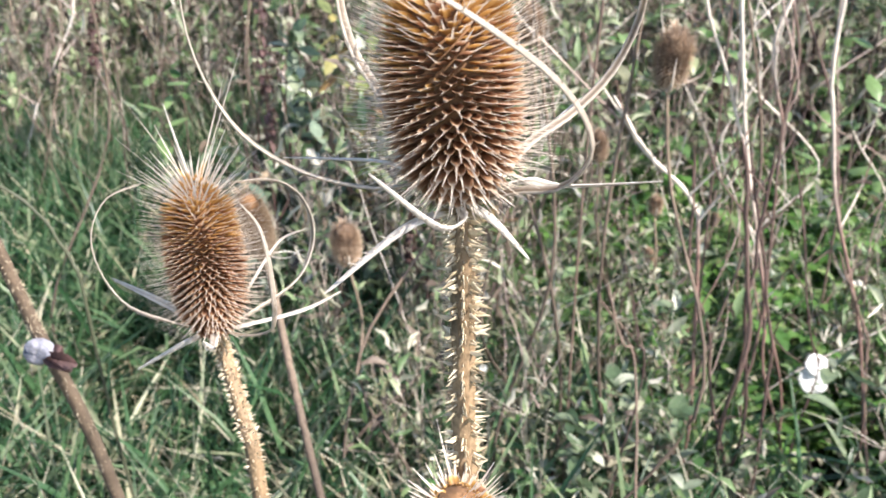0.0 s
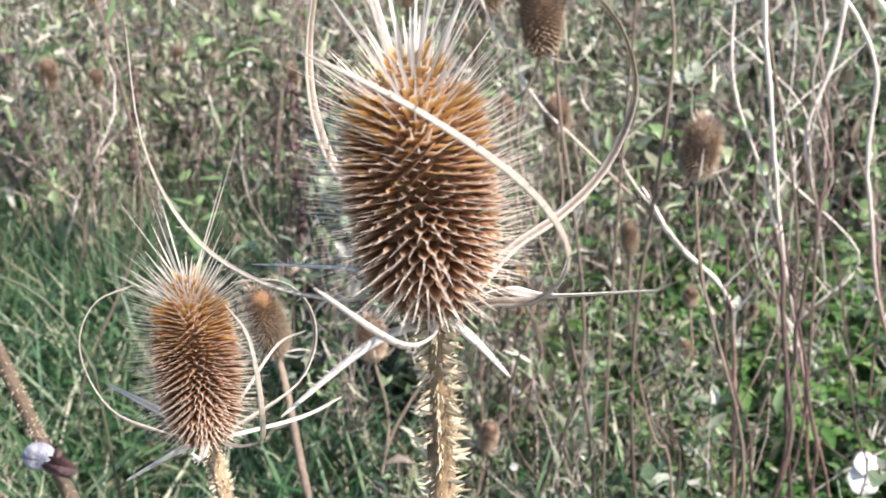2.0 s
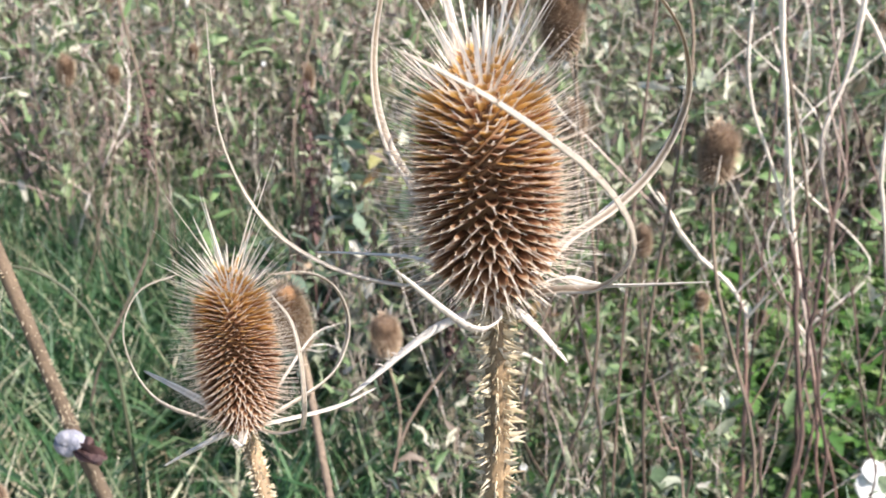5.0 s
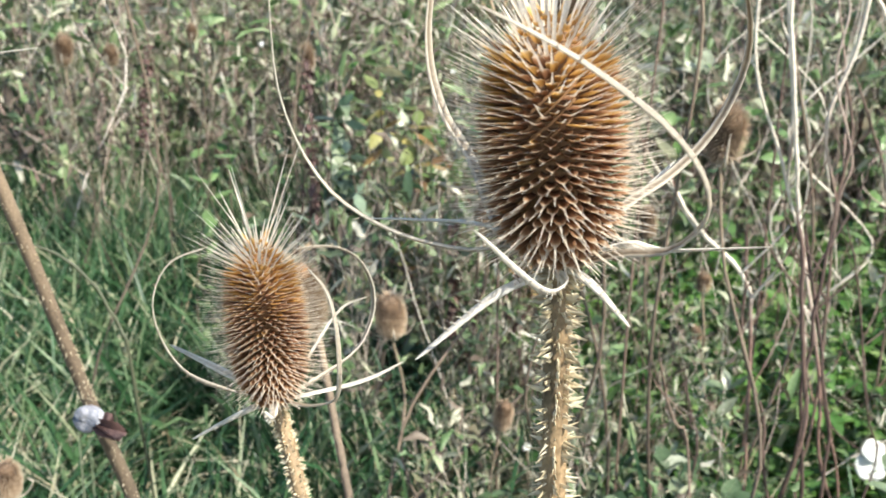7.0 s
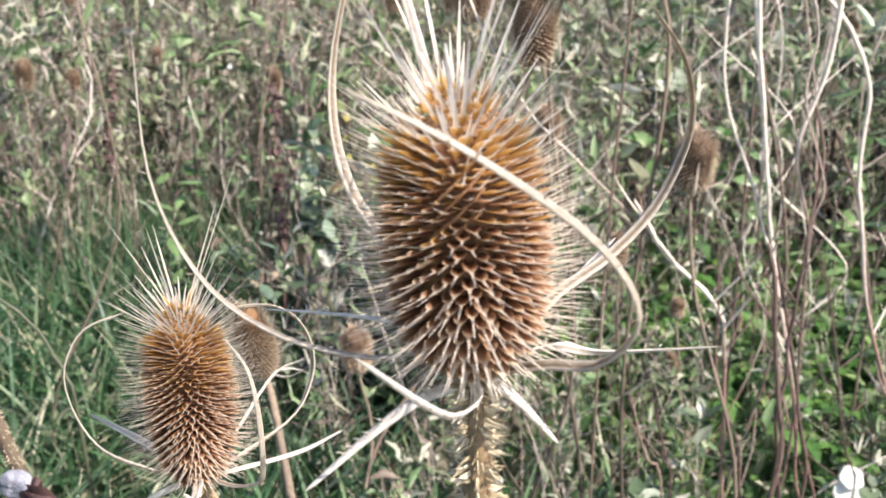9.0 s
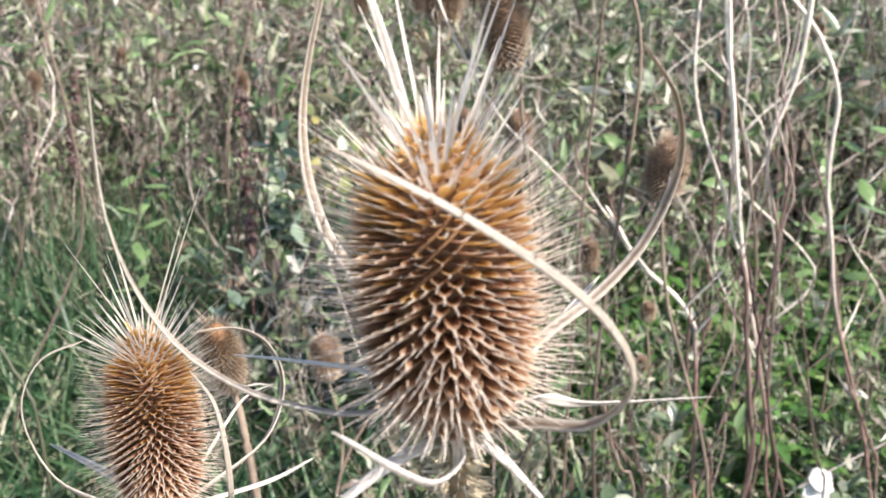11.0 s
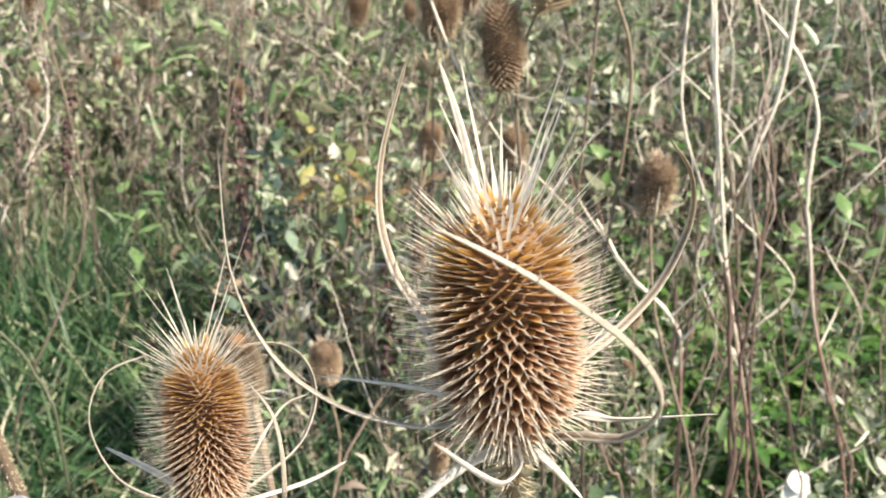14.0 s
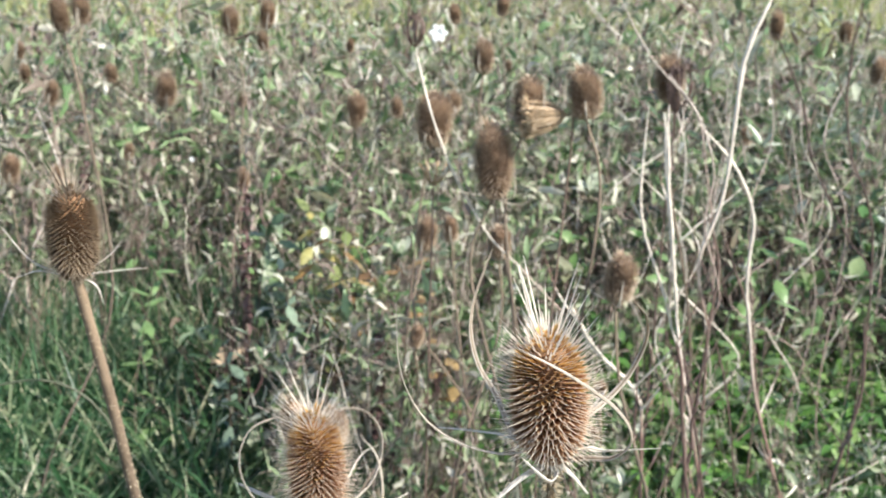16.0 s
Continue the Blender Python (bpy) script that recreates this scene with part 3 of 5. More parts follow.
def far_teasel(x, y, z, length, lean=0.0, lean_y=0.0, bracts=4, label="dry brown teasel head on a thin weathered stem"):
    """A teasel whose head has its middle at x, y, z."""
    rng = np.random.default_rng(int(abs(x * 7919 + y * 104729 + z * 1299)) % 100000)
    axis = unit(np.array([lean, lean_y, 1.0]))
    base = np.array([x, y, z]) - axis * length / 2
    foot = np.array([x - lean * 0.3 + rng.normal(0, 0.05), y - lean_y * 0.3 + rng.normal(0, 0.05), GROUND - 0.02])
    thing = empty_at("teasel", (foot[0], foot[1], GROUND))
    tagged(thing, label, "teasel", "teasels")
    core, scales = FAR_HEADS[int(rng.integers(0, 4))]
    q = Vector((0, 0, 1)).rotation_difference(Vector(axis))
    place = Matrix.LocRotScale(Vector(base), q, Vector((length, length, length))) @ Matrix.Rotation(rng.random() * 6.28, 4, "Z")
    hd = part("seed_head", core, M_CORE, thing)
    tagged(part("scales", scales, M_HEAD_FAR, hd, "brown spiny scales"), kind="stuff")
    st_pts = [base + axis * length * 0.02, base - axis * 0.12 + np.array([*rng.normal(0, 0.014, 2), 0]), foot + (base - foot) * 0.55 + np.array([*rng.normal(0, 0.05, 2), 0]), foot + (base - foot) * 0.25 + np.array([*rng.normal(0, 0.05, 2), 0]), foot]
    near = y < 1.8
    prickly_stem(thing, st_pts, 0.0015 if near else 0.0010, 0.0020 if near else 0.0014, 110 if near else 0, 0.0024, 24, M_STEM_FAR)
    for j in range(bracts):
        th = j * 6.28 / bracts + rng.normal(0, 0.4)
        out = np.array([math.cos(th), math.sin(th), 0])
        ln = length * rng.uniform(0.5, 1.0)
        pts = [base, base + out * ln * 0.45 + axis * ln * rng.uniform(-0.1, 0.15), base + out * ln * 0.75 + axis * ln * rng.uniform(0.2, 0.5), base + out * ln * rng.uniform(0.5, 0.9) + axis * ln * rng.uniform(0.6, 1.0)]
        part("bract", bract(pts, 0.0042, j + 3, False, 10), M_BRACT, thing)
    rebase(thing)
    hd.matrix_parent_inverse = Matrix.Translation(-thing.location)
    hd.matrix_basis = place
    return thing


far_teasel(-0.587, 1.575, 1.407, 0.058, -0.15)
far_teasel(-0.677, 1.996, 1.404, 0.058, -0.03)
far_teasel(-0.845, 1.988, 1.055, 0.065, 0.09)
far_teasel(-1.100, 2.827, 1.189, 0.058, -0.12, bracts=3, label="distant brown teasel head above dry weeds")
far_teasel(-1.262, 3.240, 1.227, 0.058, 0.00, bracts=3, label="distant brown teasel head above dry weeds")
far_teasel(-0.797, 2.142, 1.209, 0.058, 0.12)
far_teasel(-0.842, 2.809, 1.200, 0.058, -0.09, bracts=3, label="distant brown teasel head above dry weeds")
far_teasel(-0.515, 2.042, 1.235, 0.076, 0.03)
far_teasel(-0.658, 2.260, 1.057, 0.043, 0.15)
far_teasel(-0.804, 3.987, 1.049, 0.058, -0.06, bracts=3, label="distant brown teasel head above dry weeds")
far_teasel(-0.529, 3.379, 1.075, 0.058, 0.06, bracts=3, label="distant brown teasel head above dry weeds")
far_teasel(-0.437, 3.637, 1.040, 0.058, -0.15, bracts=3, label="distant brown teasel head above dry weeds")
far_teasel(-0.345, 1.885, 1.397, 0.058, -0.03)
far_teasel(-0.270, 1.884, 1.414, 0.058, 0.09)
far_teasel(-0.369, 2.642, 1.323, 0.058, -0.12, bracts=3, label="distant brown teasel head above dry weeds")
far_teasel(-0.344, 2.028, 1.039, 0.057, 0.00)
far_teasel(-0.085, 1.881, 1.224, 0.069, 0.12)
far_teasel(0.013, 2.426, 1.171, 0.058, -0.09, bracts=3, label="distant brown teasel head above dry weeds")
far_teasel(0.058, 1.535, 1.253, 0.095, 0.03)
far_teasel(0.130, 2.024, 1.228, 0.058, 0.15)
far_teasel(0.118, 1.145, 1.248, 0.104, -0.06, bracts=5, label="tall dark brown teasel head on a weathered stem")
far_teasel(0.163, 1.153, 1.330, 0.065, 0.06)
far_teasel(0.232, 1.121, 1.347, 0.067, -0.15)
far_teasel(0.144, 1.563, 1.364, 0.058, -0.03)
far_teasel(0.044, 1.360, 1.088, 0.057, 0.09)
far_teasel(0.089, 1.434, 1.080, 0.044, -0.12)
far_teasel(0.149, 1.249, 1.106, 0.050, 0.00)
far_teasel(0.028, 1.249, 0.953, 0.037, 0.12, bracts=3, label="small dried brown teasel head among green weeds")
far_teasel(0.425, 1.376, 1.351, 0.073, -0.09)
far_teasel(1.044, 2.560, 1.106, 0.053, 0.03, bracts=3, label="distant brown teasel head above dry weeds")
far_teasel(1.074, 1.933, 1.344, 0.058, 0.15)
far_teasel(1.288, 2.537, 1.416, 0.058, -0.06, bracts=3, label="distant brown teasel head above dry weeds")
far_teasel(0.322, 2.701, 1.448, 0.058, 0.06, bracts=3, label="distant brown teasel head above dry weeds")
far_teasel(0.188, 2.787, 1.417, 0.058, -0.15, bracts=3, label="distant brown teasel head above dry weeds")
far_teasel(0.774, 1.808, 1.436, 0.058, -0.03)
far_teasel(-0.141, 3.404, 1.281, 0.058, 0.09, bracts=3, label="distant brown teasel head above dry weeds")
far_teasel(0.476, 3.610, 1.208, 0.058, -0.12, bracts=3, label="distant brown teasel head above dry weeds")
far_teasel(-0.670, 3.692, 1.176, 0.058, 0.00, bracts=3, label="distant brown teasel head above dry weeds")
far_teasel(0.290, 1.072, 1.105, 0.065, 0.12)
far_teasel(0.257, 1.304, 0.926, 0.047, -0.09)
far_teasel(0.397, 1.517, 0.751, 0.034, 0.03, bracts=3, label="small dried brown teasel head among green weeds")
far_teasel(0.062, 1.248, 0.646, 0.046, 0.15)
far_teasel(-0.097, 1.226, 0.809, 0.060, -0.06)
far_teasel(0.589, 1.803, 0.605, 0.034, 0.06, bracts=3, label="small dried brown teasel head among green weeds")
far_teasel(0.413, 1.589, 0.620, 0.035, -0.15, bracts=3, label="small dried brown teasel head among green weeds")
far_teasel(-0.352, 0.685, 0.902, 0.032, 0.09, bracts=3, label="small dried brown teasel head among green weeds")
far_teasel(0.723, 2.037, 0.396, 0.035, -0.12, bracts=3, label="small dried brown teasel head among green weeds")
far_teasel(-0.742, 1.979, 1.046, 0.042, 0.00)

# ---- bare stalks and small things ----
TRUNKS = []


def woody_stalk(label, points, r0, r1, mat):
    """A bare stalk through points, from its top down, carried on into the ground, with a few short twigs."""
    rng = np.random.default_rng(int(abs(points[0][0] * 9973 + points[-1][2] * 7001)))
    pts = [np.array(p) for p in points]
    if TRUNKS and pts[-1][2] > 0.85 and pts[-1][0] > 0.15:
        # a branch that forks off the nearest stalk
        joints = [(np.hypot(*(q - pts[-1])[:2]) + abs(pts[-1][2] - 0.10 - q[2]), tuple(q), th) for th, line in TRUNKS for q in line if 0.05 < pts[-1][2] - q[2] < 0.25]
        if joints and min(joints, key=lambda v: v[0])[0] < 0.14:
            _, q, thing = min(joints, key=lambda v: v[0])
            p = smooth_line(pts + [np.array(q)], 34)
            p[:-1, :2] += np.cumsum(rng.normal(0, 0.0006, (33, 2)), 0) * np.linspace(1, 0, 33)[:, None]
            r = np.linspace(r0, r1 * 0.8, 34) * (1 + 0.12 * np.sin(np.arange(34) * 1.7)) * np.minimum(1, np.arange(34) / 5 + 0.35)
            g = tubes(Geo(), p[None], r[None], 8, 0.06)
            g.a = [a * 0.6 for a in g.a]
            part("branch", g, mat, thing)
            rebase(thing)
            return thing
    d = pts[-1] - pts[-2]
    drop = pts[-1][2] - GROUND + 0.02
    pts += [pts[-1] + np.array([d[0] * 0.5 + rng.normal(0, 0.02), rng.normal(0, 0.02), -drop * 0.5]), pts[-1] + np.array([d[0] * 0.7 + rng.normal(0, 0.03), rng.normal(0, 0.04), -drop])]
    thing = empty_at("weed_stalk", (pts[-1][0], pts[-1][1], GROUND))
    tagged(thing, label, "weed stalk", "bare weed stalks")
    k = 44
    p = smooth_line(pts, k)
    p[:, :2] += np.cumsum(rng.normal(0, 0.0006, (k, 2)), 0)
    sway = np.linspace(0, 1, k)
    p[:, 0] += 0.016 * np.sin(sway * rng.uniform(7, 13) + rng.random() * 6) * np.clip((sway - 0.45) * 3, 0, 1) * np.clip((1 - sway) * 5, 0, 1)
    r = np.linspace(r0, r1, k) * (1 + 0.12 * np.sin(np.arange(k) * 1.7 + rng.random() * 6)) * np.minimum(1, np.arange(k) / 5 + 0.35)
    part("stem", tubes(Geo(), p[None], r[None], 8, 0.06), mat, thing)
    TRUNKS.append((thing, p))
    for j in range(int(rng.integers(2, 5))):
        i = int(rng.integers(4, k - 14))
        th = rng.random() * 6.28
        ln = rng.uniform(0.05, 0.16)
        o = np.array([math.cos(th), math.sin(th) * 0.6, 0])
        q = [p[i], p[i] + o * ln * 0.4 + np.array([0, 0, ln * 0.5]), p[i] + o * ln * 0.6 + np.array([0, 0, ln])]
        part("twig", tubes(Geo(), smooth_line(q, 10)[None], np.linspace(r[i] * 0.6, r0 * 0.25, 10)[None], 6), mat, thing)
    rebase(thing)
    return thing


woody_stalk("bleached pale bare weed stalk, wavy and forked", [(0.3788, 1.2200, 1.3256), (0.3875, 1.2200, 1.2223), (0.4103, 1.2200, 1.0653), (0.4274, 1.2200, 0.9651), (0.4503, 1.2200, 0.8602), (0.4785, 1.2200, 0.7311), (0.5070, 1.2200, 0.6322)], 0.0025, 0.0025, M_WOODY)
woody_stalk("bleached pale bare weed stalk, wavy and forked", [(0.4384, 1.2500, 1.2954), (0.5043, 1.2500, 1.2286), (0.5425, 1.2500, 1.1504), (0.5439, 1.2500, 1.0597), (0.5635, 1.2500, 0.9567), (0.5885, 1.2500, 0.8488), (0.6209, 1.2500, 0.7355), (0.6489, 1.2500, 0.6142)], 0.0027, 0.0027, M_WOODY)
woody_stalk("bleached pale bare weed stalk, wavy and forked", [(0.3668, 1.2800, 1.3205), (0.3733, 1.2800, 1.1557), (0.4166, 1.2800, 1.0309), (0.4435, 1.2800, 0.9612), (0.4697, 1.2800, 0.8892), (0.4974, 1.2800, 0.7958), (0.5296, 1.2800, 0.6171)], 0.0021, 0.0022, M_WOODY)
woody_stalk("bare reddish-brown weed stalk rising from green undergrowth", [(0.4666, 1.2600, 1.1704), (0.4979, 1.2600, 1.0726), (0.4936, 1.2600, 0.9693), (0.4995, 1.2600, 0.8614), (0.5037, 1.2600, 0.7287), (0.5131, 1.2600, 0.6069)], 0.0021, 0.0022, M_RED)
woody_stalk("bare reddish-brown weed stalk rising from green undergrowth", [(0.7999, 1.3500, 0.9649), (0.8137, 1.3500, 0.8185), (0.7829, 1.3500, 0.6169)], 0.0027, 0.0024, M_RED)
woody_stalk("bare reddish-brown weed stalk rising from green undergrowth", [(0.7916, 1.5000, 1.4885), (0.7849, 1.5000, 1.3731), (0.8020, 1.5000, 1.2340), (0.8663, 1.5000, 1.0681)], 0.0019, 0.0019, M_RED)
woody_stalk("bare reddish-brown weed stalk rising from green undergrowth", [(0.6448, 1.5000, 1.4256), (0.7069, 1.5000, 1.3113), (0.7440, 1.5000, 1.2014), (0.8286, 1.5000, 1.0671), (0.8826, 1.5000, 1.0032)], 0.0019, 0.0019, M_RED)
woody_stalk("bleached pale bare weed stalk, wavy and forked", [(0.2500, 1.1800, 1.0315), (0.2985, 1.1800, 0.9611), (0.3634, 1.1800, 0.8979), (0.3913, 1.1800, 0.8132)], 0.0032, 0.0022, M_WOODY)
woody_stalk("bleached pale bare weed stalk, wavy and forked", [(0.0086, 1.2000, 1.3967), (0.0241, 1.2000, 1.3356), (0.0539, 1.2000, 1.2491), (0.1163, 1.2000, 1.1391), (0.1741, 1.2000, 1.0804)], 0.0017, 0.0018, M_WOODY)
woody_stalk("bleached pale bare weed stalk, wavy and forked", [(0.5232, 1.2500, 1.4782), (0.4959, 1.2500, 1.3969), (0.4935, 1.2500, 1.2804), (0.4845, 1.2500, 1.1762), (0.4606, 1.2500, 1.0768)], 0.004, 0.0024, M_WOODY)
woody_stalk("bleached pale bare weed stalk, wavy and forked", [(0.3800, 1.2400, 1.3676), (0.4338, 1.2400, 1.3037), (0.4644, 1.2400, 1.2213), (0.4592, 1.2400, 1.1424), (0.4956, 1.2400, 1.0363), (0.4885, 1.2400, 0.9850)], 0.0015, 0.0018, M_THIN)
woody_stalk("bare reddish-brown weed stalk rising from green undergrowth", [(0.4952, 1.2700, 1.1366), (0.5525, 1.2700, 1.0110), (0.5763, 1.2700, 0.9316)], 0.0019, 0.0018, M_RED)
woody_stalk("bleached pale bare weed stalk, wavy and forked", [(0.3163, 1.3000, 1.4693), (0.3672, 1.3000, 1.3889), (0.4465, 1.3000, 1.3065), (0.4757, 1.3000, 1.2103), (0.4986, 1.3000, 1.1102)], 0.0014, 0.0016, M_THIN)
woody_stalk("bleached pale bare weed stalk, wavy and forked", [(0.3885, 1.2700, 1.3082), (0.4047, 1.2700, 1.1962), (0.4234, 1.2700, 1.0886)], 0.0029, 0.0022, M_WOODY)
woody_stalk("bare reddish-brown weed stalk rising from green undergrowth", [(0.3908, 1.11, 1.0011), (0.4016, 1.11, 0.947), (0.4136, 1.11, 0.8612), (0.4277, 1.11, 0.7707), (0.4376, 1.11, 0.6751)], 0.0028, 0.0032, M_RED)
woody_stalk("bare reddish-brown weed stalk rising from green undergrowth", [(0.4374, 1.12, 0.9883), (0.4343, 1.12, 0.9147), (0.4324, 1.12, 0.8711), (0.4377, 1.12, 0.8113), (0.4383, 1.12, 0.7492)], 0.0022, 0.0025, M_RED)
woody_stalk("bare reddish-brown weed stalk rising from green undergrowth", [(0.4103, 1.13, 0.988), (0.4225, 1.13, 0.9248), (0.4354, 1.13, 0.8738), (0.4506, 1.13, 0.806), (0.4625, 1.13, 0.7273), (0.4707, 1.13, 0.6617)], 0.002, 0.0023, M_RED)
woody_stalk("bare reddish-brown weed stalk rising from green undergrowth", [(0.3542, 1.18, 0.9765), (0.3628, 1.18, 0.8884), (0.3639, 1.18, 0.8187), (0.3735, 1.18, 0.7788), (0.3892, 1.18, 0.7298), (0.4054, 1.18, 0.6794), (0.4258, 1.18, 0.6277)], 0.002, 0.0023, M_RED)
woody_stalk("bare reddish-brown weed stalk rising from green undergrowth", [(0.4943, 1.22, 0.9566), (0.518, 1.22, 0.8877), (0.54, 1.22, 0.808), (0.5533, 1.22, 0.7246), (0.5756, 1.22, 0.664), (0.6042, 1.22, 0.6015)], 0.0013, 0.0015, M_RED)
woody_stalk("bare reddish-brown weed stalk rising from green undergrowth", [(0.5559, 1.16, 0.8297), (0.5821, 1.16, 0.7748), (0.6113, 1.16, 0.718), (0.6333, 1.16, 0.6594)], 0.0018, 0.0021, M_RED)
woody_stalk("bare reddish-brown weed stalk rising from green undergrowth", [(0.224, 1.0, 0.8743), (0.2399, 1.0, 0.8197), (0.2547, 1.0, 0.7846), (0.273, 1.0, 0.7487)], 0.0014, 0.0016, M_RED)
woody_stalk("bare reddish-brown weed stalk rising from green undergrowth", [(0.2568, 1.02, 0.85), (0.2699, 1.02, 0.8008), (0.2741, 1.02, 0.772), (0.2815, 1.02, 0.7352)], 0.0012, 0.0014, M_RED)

woody_stalk("thin dark green stalk that arches over the grass", [(-0.523, 0.86, 1.007), (-0.423, 0.85, 1.042), (-0.372, 0.85, 1.039), (-0.339, 0.85, 1.013), (-0.319, 0.85, 0.967), (-0.299, 0.85, 0.907)], 0.0011, 0.0019, M_ARCH)

# further thin stalks that stand and lean about the thicket
rng = np.random.default_rng(19)
for j in range(10):
    red = j < 4
    y = rng.uniform(1.12, 1.75) if red else rng.uniform(1.3, 2.8)
    x = rng.uniform(0.10, 0.62) * y if red else rng.uniform(0.05, 0.62) * y
    h = rng.uniform(0.25, 0.62) if red else rng.uniform(0.45, 0.85)
    d = rng.normal(0, 0.34)
    pts = [(x + d + rng.normal(0, 0.04), y, GROUND + h), (x + d * 0.8 + rng.normal(0, 0.035), y, GROUND + h * 0.75), (x + d * 0.4 + rng.normal(0, 0.015), y, GROUND + h * 0.45), (x + d * 0.1, y, GROUND + h * 0.2)]
    woody_stalk("thin reddish-brown bare stalk among green leaves" if red else "thin bleached stalk standing in dead weeds", pts, rng.uniform(0.0008, 0.0013), rng.uniform(0.0013, 0.0020), M_RED if red else M_WOODY)

# tall wavy dead stalks behind the fork
for j in range(14):
    y = rng.uniform(1.35, 2.1)
    x = rng.uniform(0.24, 0.56) * (y + 0.1)
    top = rng.uniform(1.12, 1.50)
    a, b = rng.normal(0, 0.075), rng.normal(0, 0.075)
    pts = [(x + rng.normal(0, 0.03), y, top), (x + a, y, top - 0.16), (x + b, y, top - 0.33), (x + a * 0.6 + 0.03, y, 0.72), (x + b * 0.5 + rng.normal(0, 0.05), y, 0.50)]
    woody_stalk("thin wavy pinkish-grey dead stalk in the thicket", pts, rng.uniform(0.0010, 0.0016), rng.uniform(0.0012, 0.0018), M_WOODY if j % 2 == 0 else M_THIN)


def nest(name, label, base, axis, size, wide, rays, mat, curl=0.5, seed=5, thick=1.0):
    """A dried flower head of curved rays that rise from base along axis and close over."""
    rng = np.random.default_rng(seed)
    X, Y, Z = frame_of(axis)
    base = np.array(base)
    thing = tagged(empty_at(name, base), label, "dried flower")
    for j in range(rays):
        th = j * 2.4
        o = (X * math.cos(th) + Y * math.sin(th)) * (0.45 + 0.55 * rng.random()) * wide
        q = [base, base + o * 0.7 + Z * size * 0.3, base + o + Z * size * 0.65, base + o * curl + Z * size]
        g = tubes(Geo(), smooth_line(q, 7)[None], np.array([0.7, 1.0, 1.2, 1.2, 1.1, 0.9, 0.5])[None] * 0.0010 * thick, 5)
        e = smooth_line(q, 7)[-1]
        for c in range(4):
            w = rng.normal(0, size * 0.09, 3)
            tubes(g, np.stack([e, e + w * 0.5, e + w])[None], np.array([[0.0005, 0.0010, 0.0007]]), 4)
        part("ray", g, mat, thing)
    rebase(thing)
    return thing


nest("dried_umbel", "dried brown nest-like umbel on a pale stalk", (0.0086, 1.2, 1.393), (0, 0, 1), 0.042, 0.020, 16, M_RED)
nest("papery_husk", "tan papery cone-shaped husk beside a teasel head", (0.213, 1.135, 1.316), (-1.0, -0.1, -0.12), 0.056, 0.024, 110, M_TAN, 1.15, 6, 0.8)
nest("spiky_calyx", "pale spiky star-shaped dried calyx among twigs", (0.044, 1.244, 1.195), (0.1, -0.3, 1), 0.026, 0.022, 9, M_TAN, 1.5, 7, 1.8)
nest("dried_umbel", "dark shrivelled seed cluster on a bare stalk", (0.425, 1.33, 1.300), (0, 0, 1), 0.07, 0.026, 20, M_RED, 0.7, 8)
for foot in (((0.213, 1.135, 1.316), (0.225, 1.145, 1.28), (0.215, 1.16, 0.9), (0.22, 1.18, 0.28)), ((0.044, 1.244, 1.198), (0.047, 1.25, 1.0), (0.06, 1.28, 0.28)), ((0.425, 1.33, 1.302), (0.43, 1.34, 1.0), (0.45, 1.36, 0.28))):
    th = tagged(empty_at("weed_stalk", (foot[-1][0], foot[-1][1], GROUND)), "thin brown stalk under a dried flower head", "weed stalk", "bare weed stalks")
    part("stem", tubes(Geo(), smooth_line(foot, 20)[None], np.linspace(0.0013, 0.0020, 20)[None], 6), M_RED, th)
    rebase(th)

# white flower low among the leaves
flower = tagged(empty_at("white_flower", (0.645, 1.36, 0.52)), "white two-lobed flower among green leaves", "flower")
for j, (dx, dy, dz, sc, face) in enumerate(((0.002, -0.004, 0.017, 0.018, (-0.05, -0.75, 0.66)), (-0.001, -0.010, -0.008, 0.0245, (-0.15, -0.90, 0.40)))):
    # a wavy trumpet, pinched in the middle
    k, m = 9, 30
    rr, aa = np.meshgrid(np.linspace(0.002, 1, k), np.linspace(0, 2 * math.pi, m, endpoint=False), indexing="ij")
    X, Y, Z = frame_of(face)
    wide = rr * (1 + 0.05 * rr * np.sin(aa * 5 + j))
    deep = 0.30 * rr - 0.16 * rr ** 3 + 0.04 * rr ** 2 * np.sin(aa * 5 + 1 + j)
    v = (wide * np.cos(aa))[..., None] * X + (wide * np.sin(aa))[..., None] * Y + (deep - 0.2)[..., None] * Z
    pet = part("petal", Geo().add(v * sc + np.array([0.645 + dx, 1.36 + dy, 0.52 + dz]), strip_faces(1, k, m, True)), M_WHITE, flower)
    th = pet.modifiers.new("thickness", "SOLIDIFY")
    th.thickness = 0.0008
part("stalk", tubes(Geo(), smooth_line([(0.645, 1.365, 0.515), (0.640, 1.372, 0.45), (0.65, 1.375, 0.29)], 12)[None], np.full((1, 12), 0.0015), 6), M_LEAF, flower)
rebase(flower)
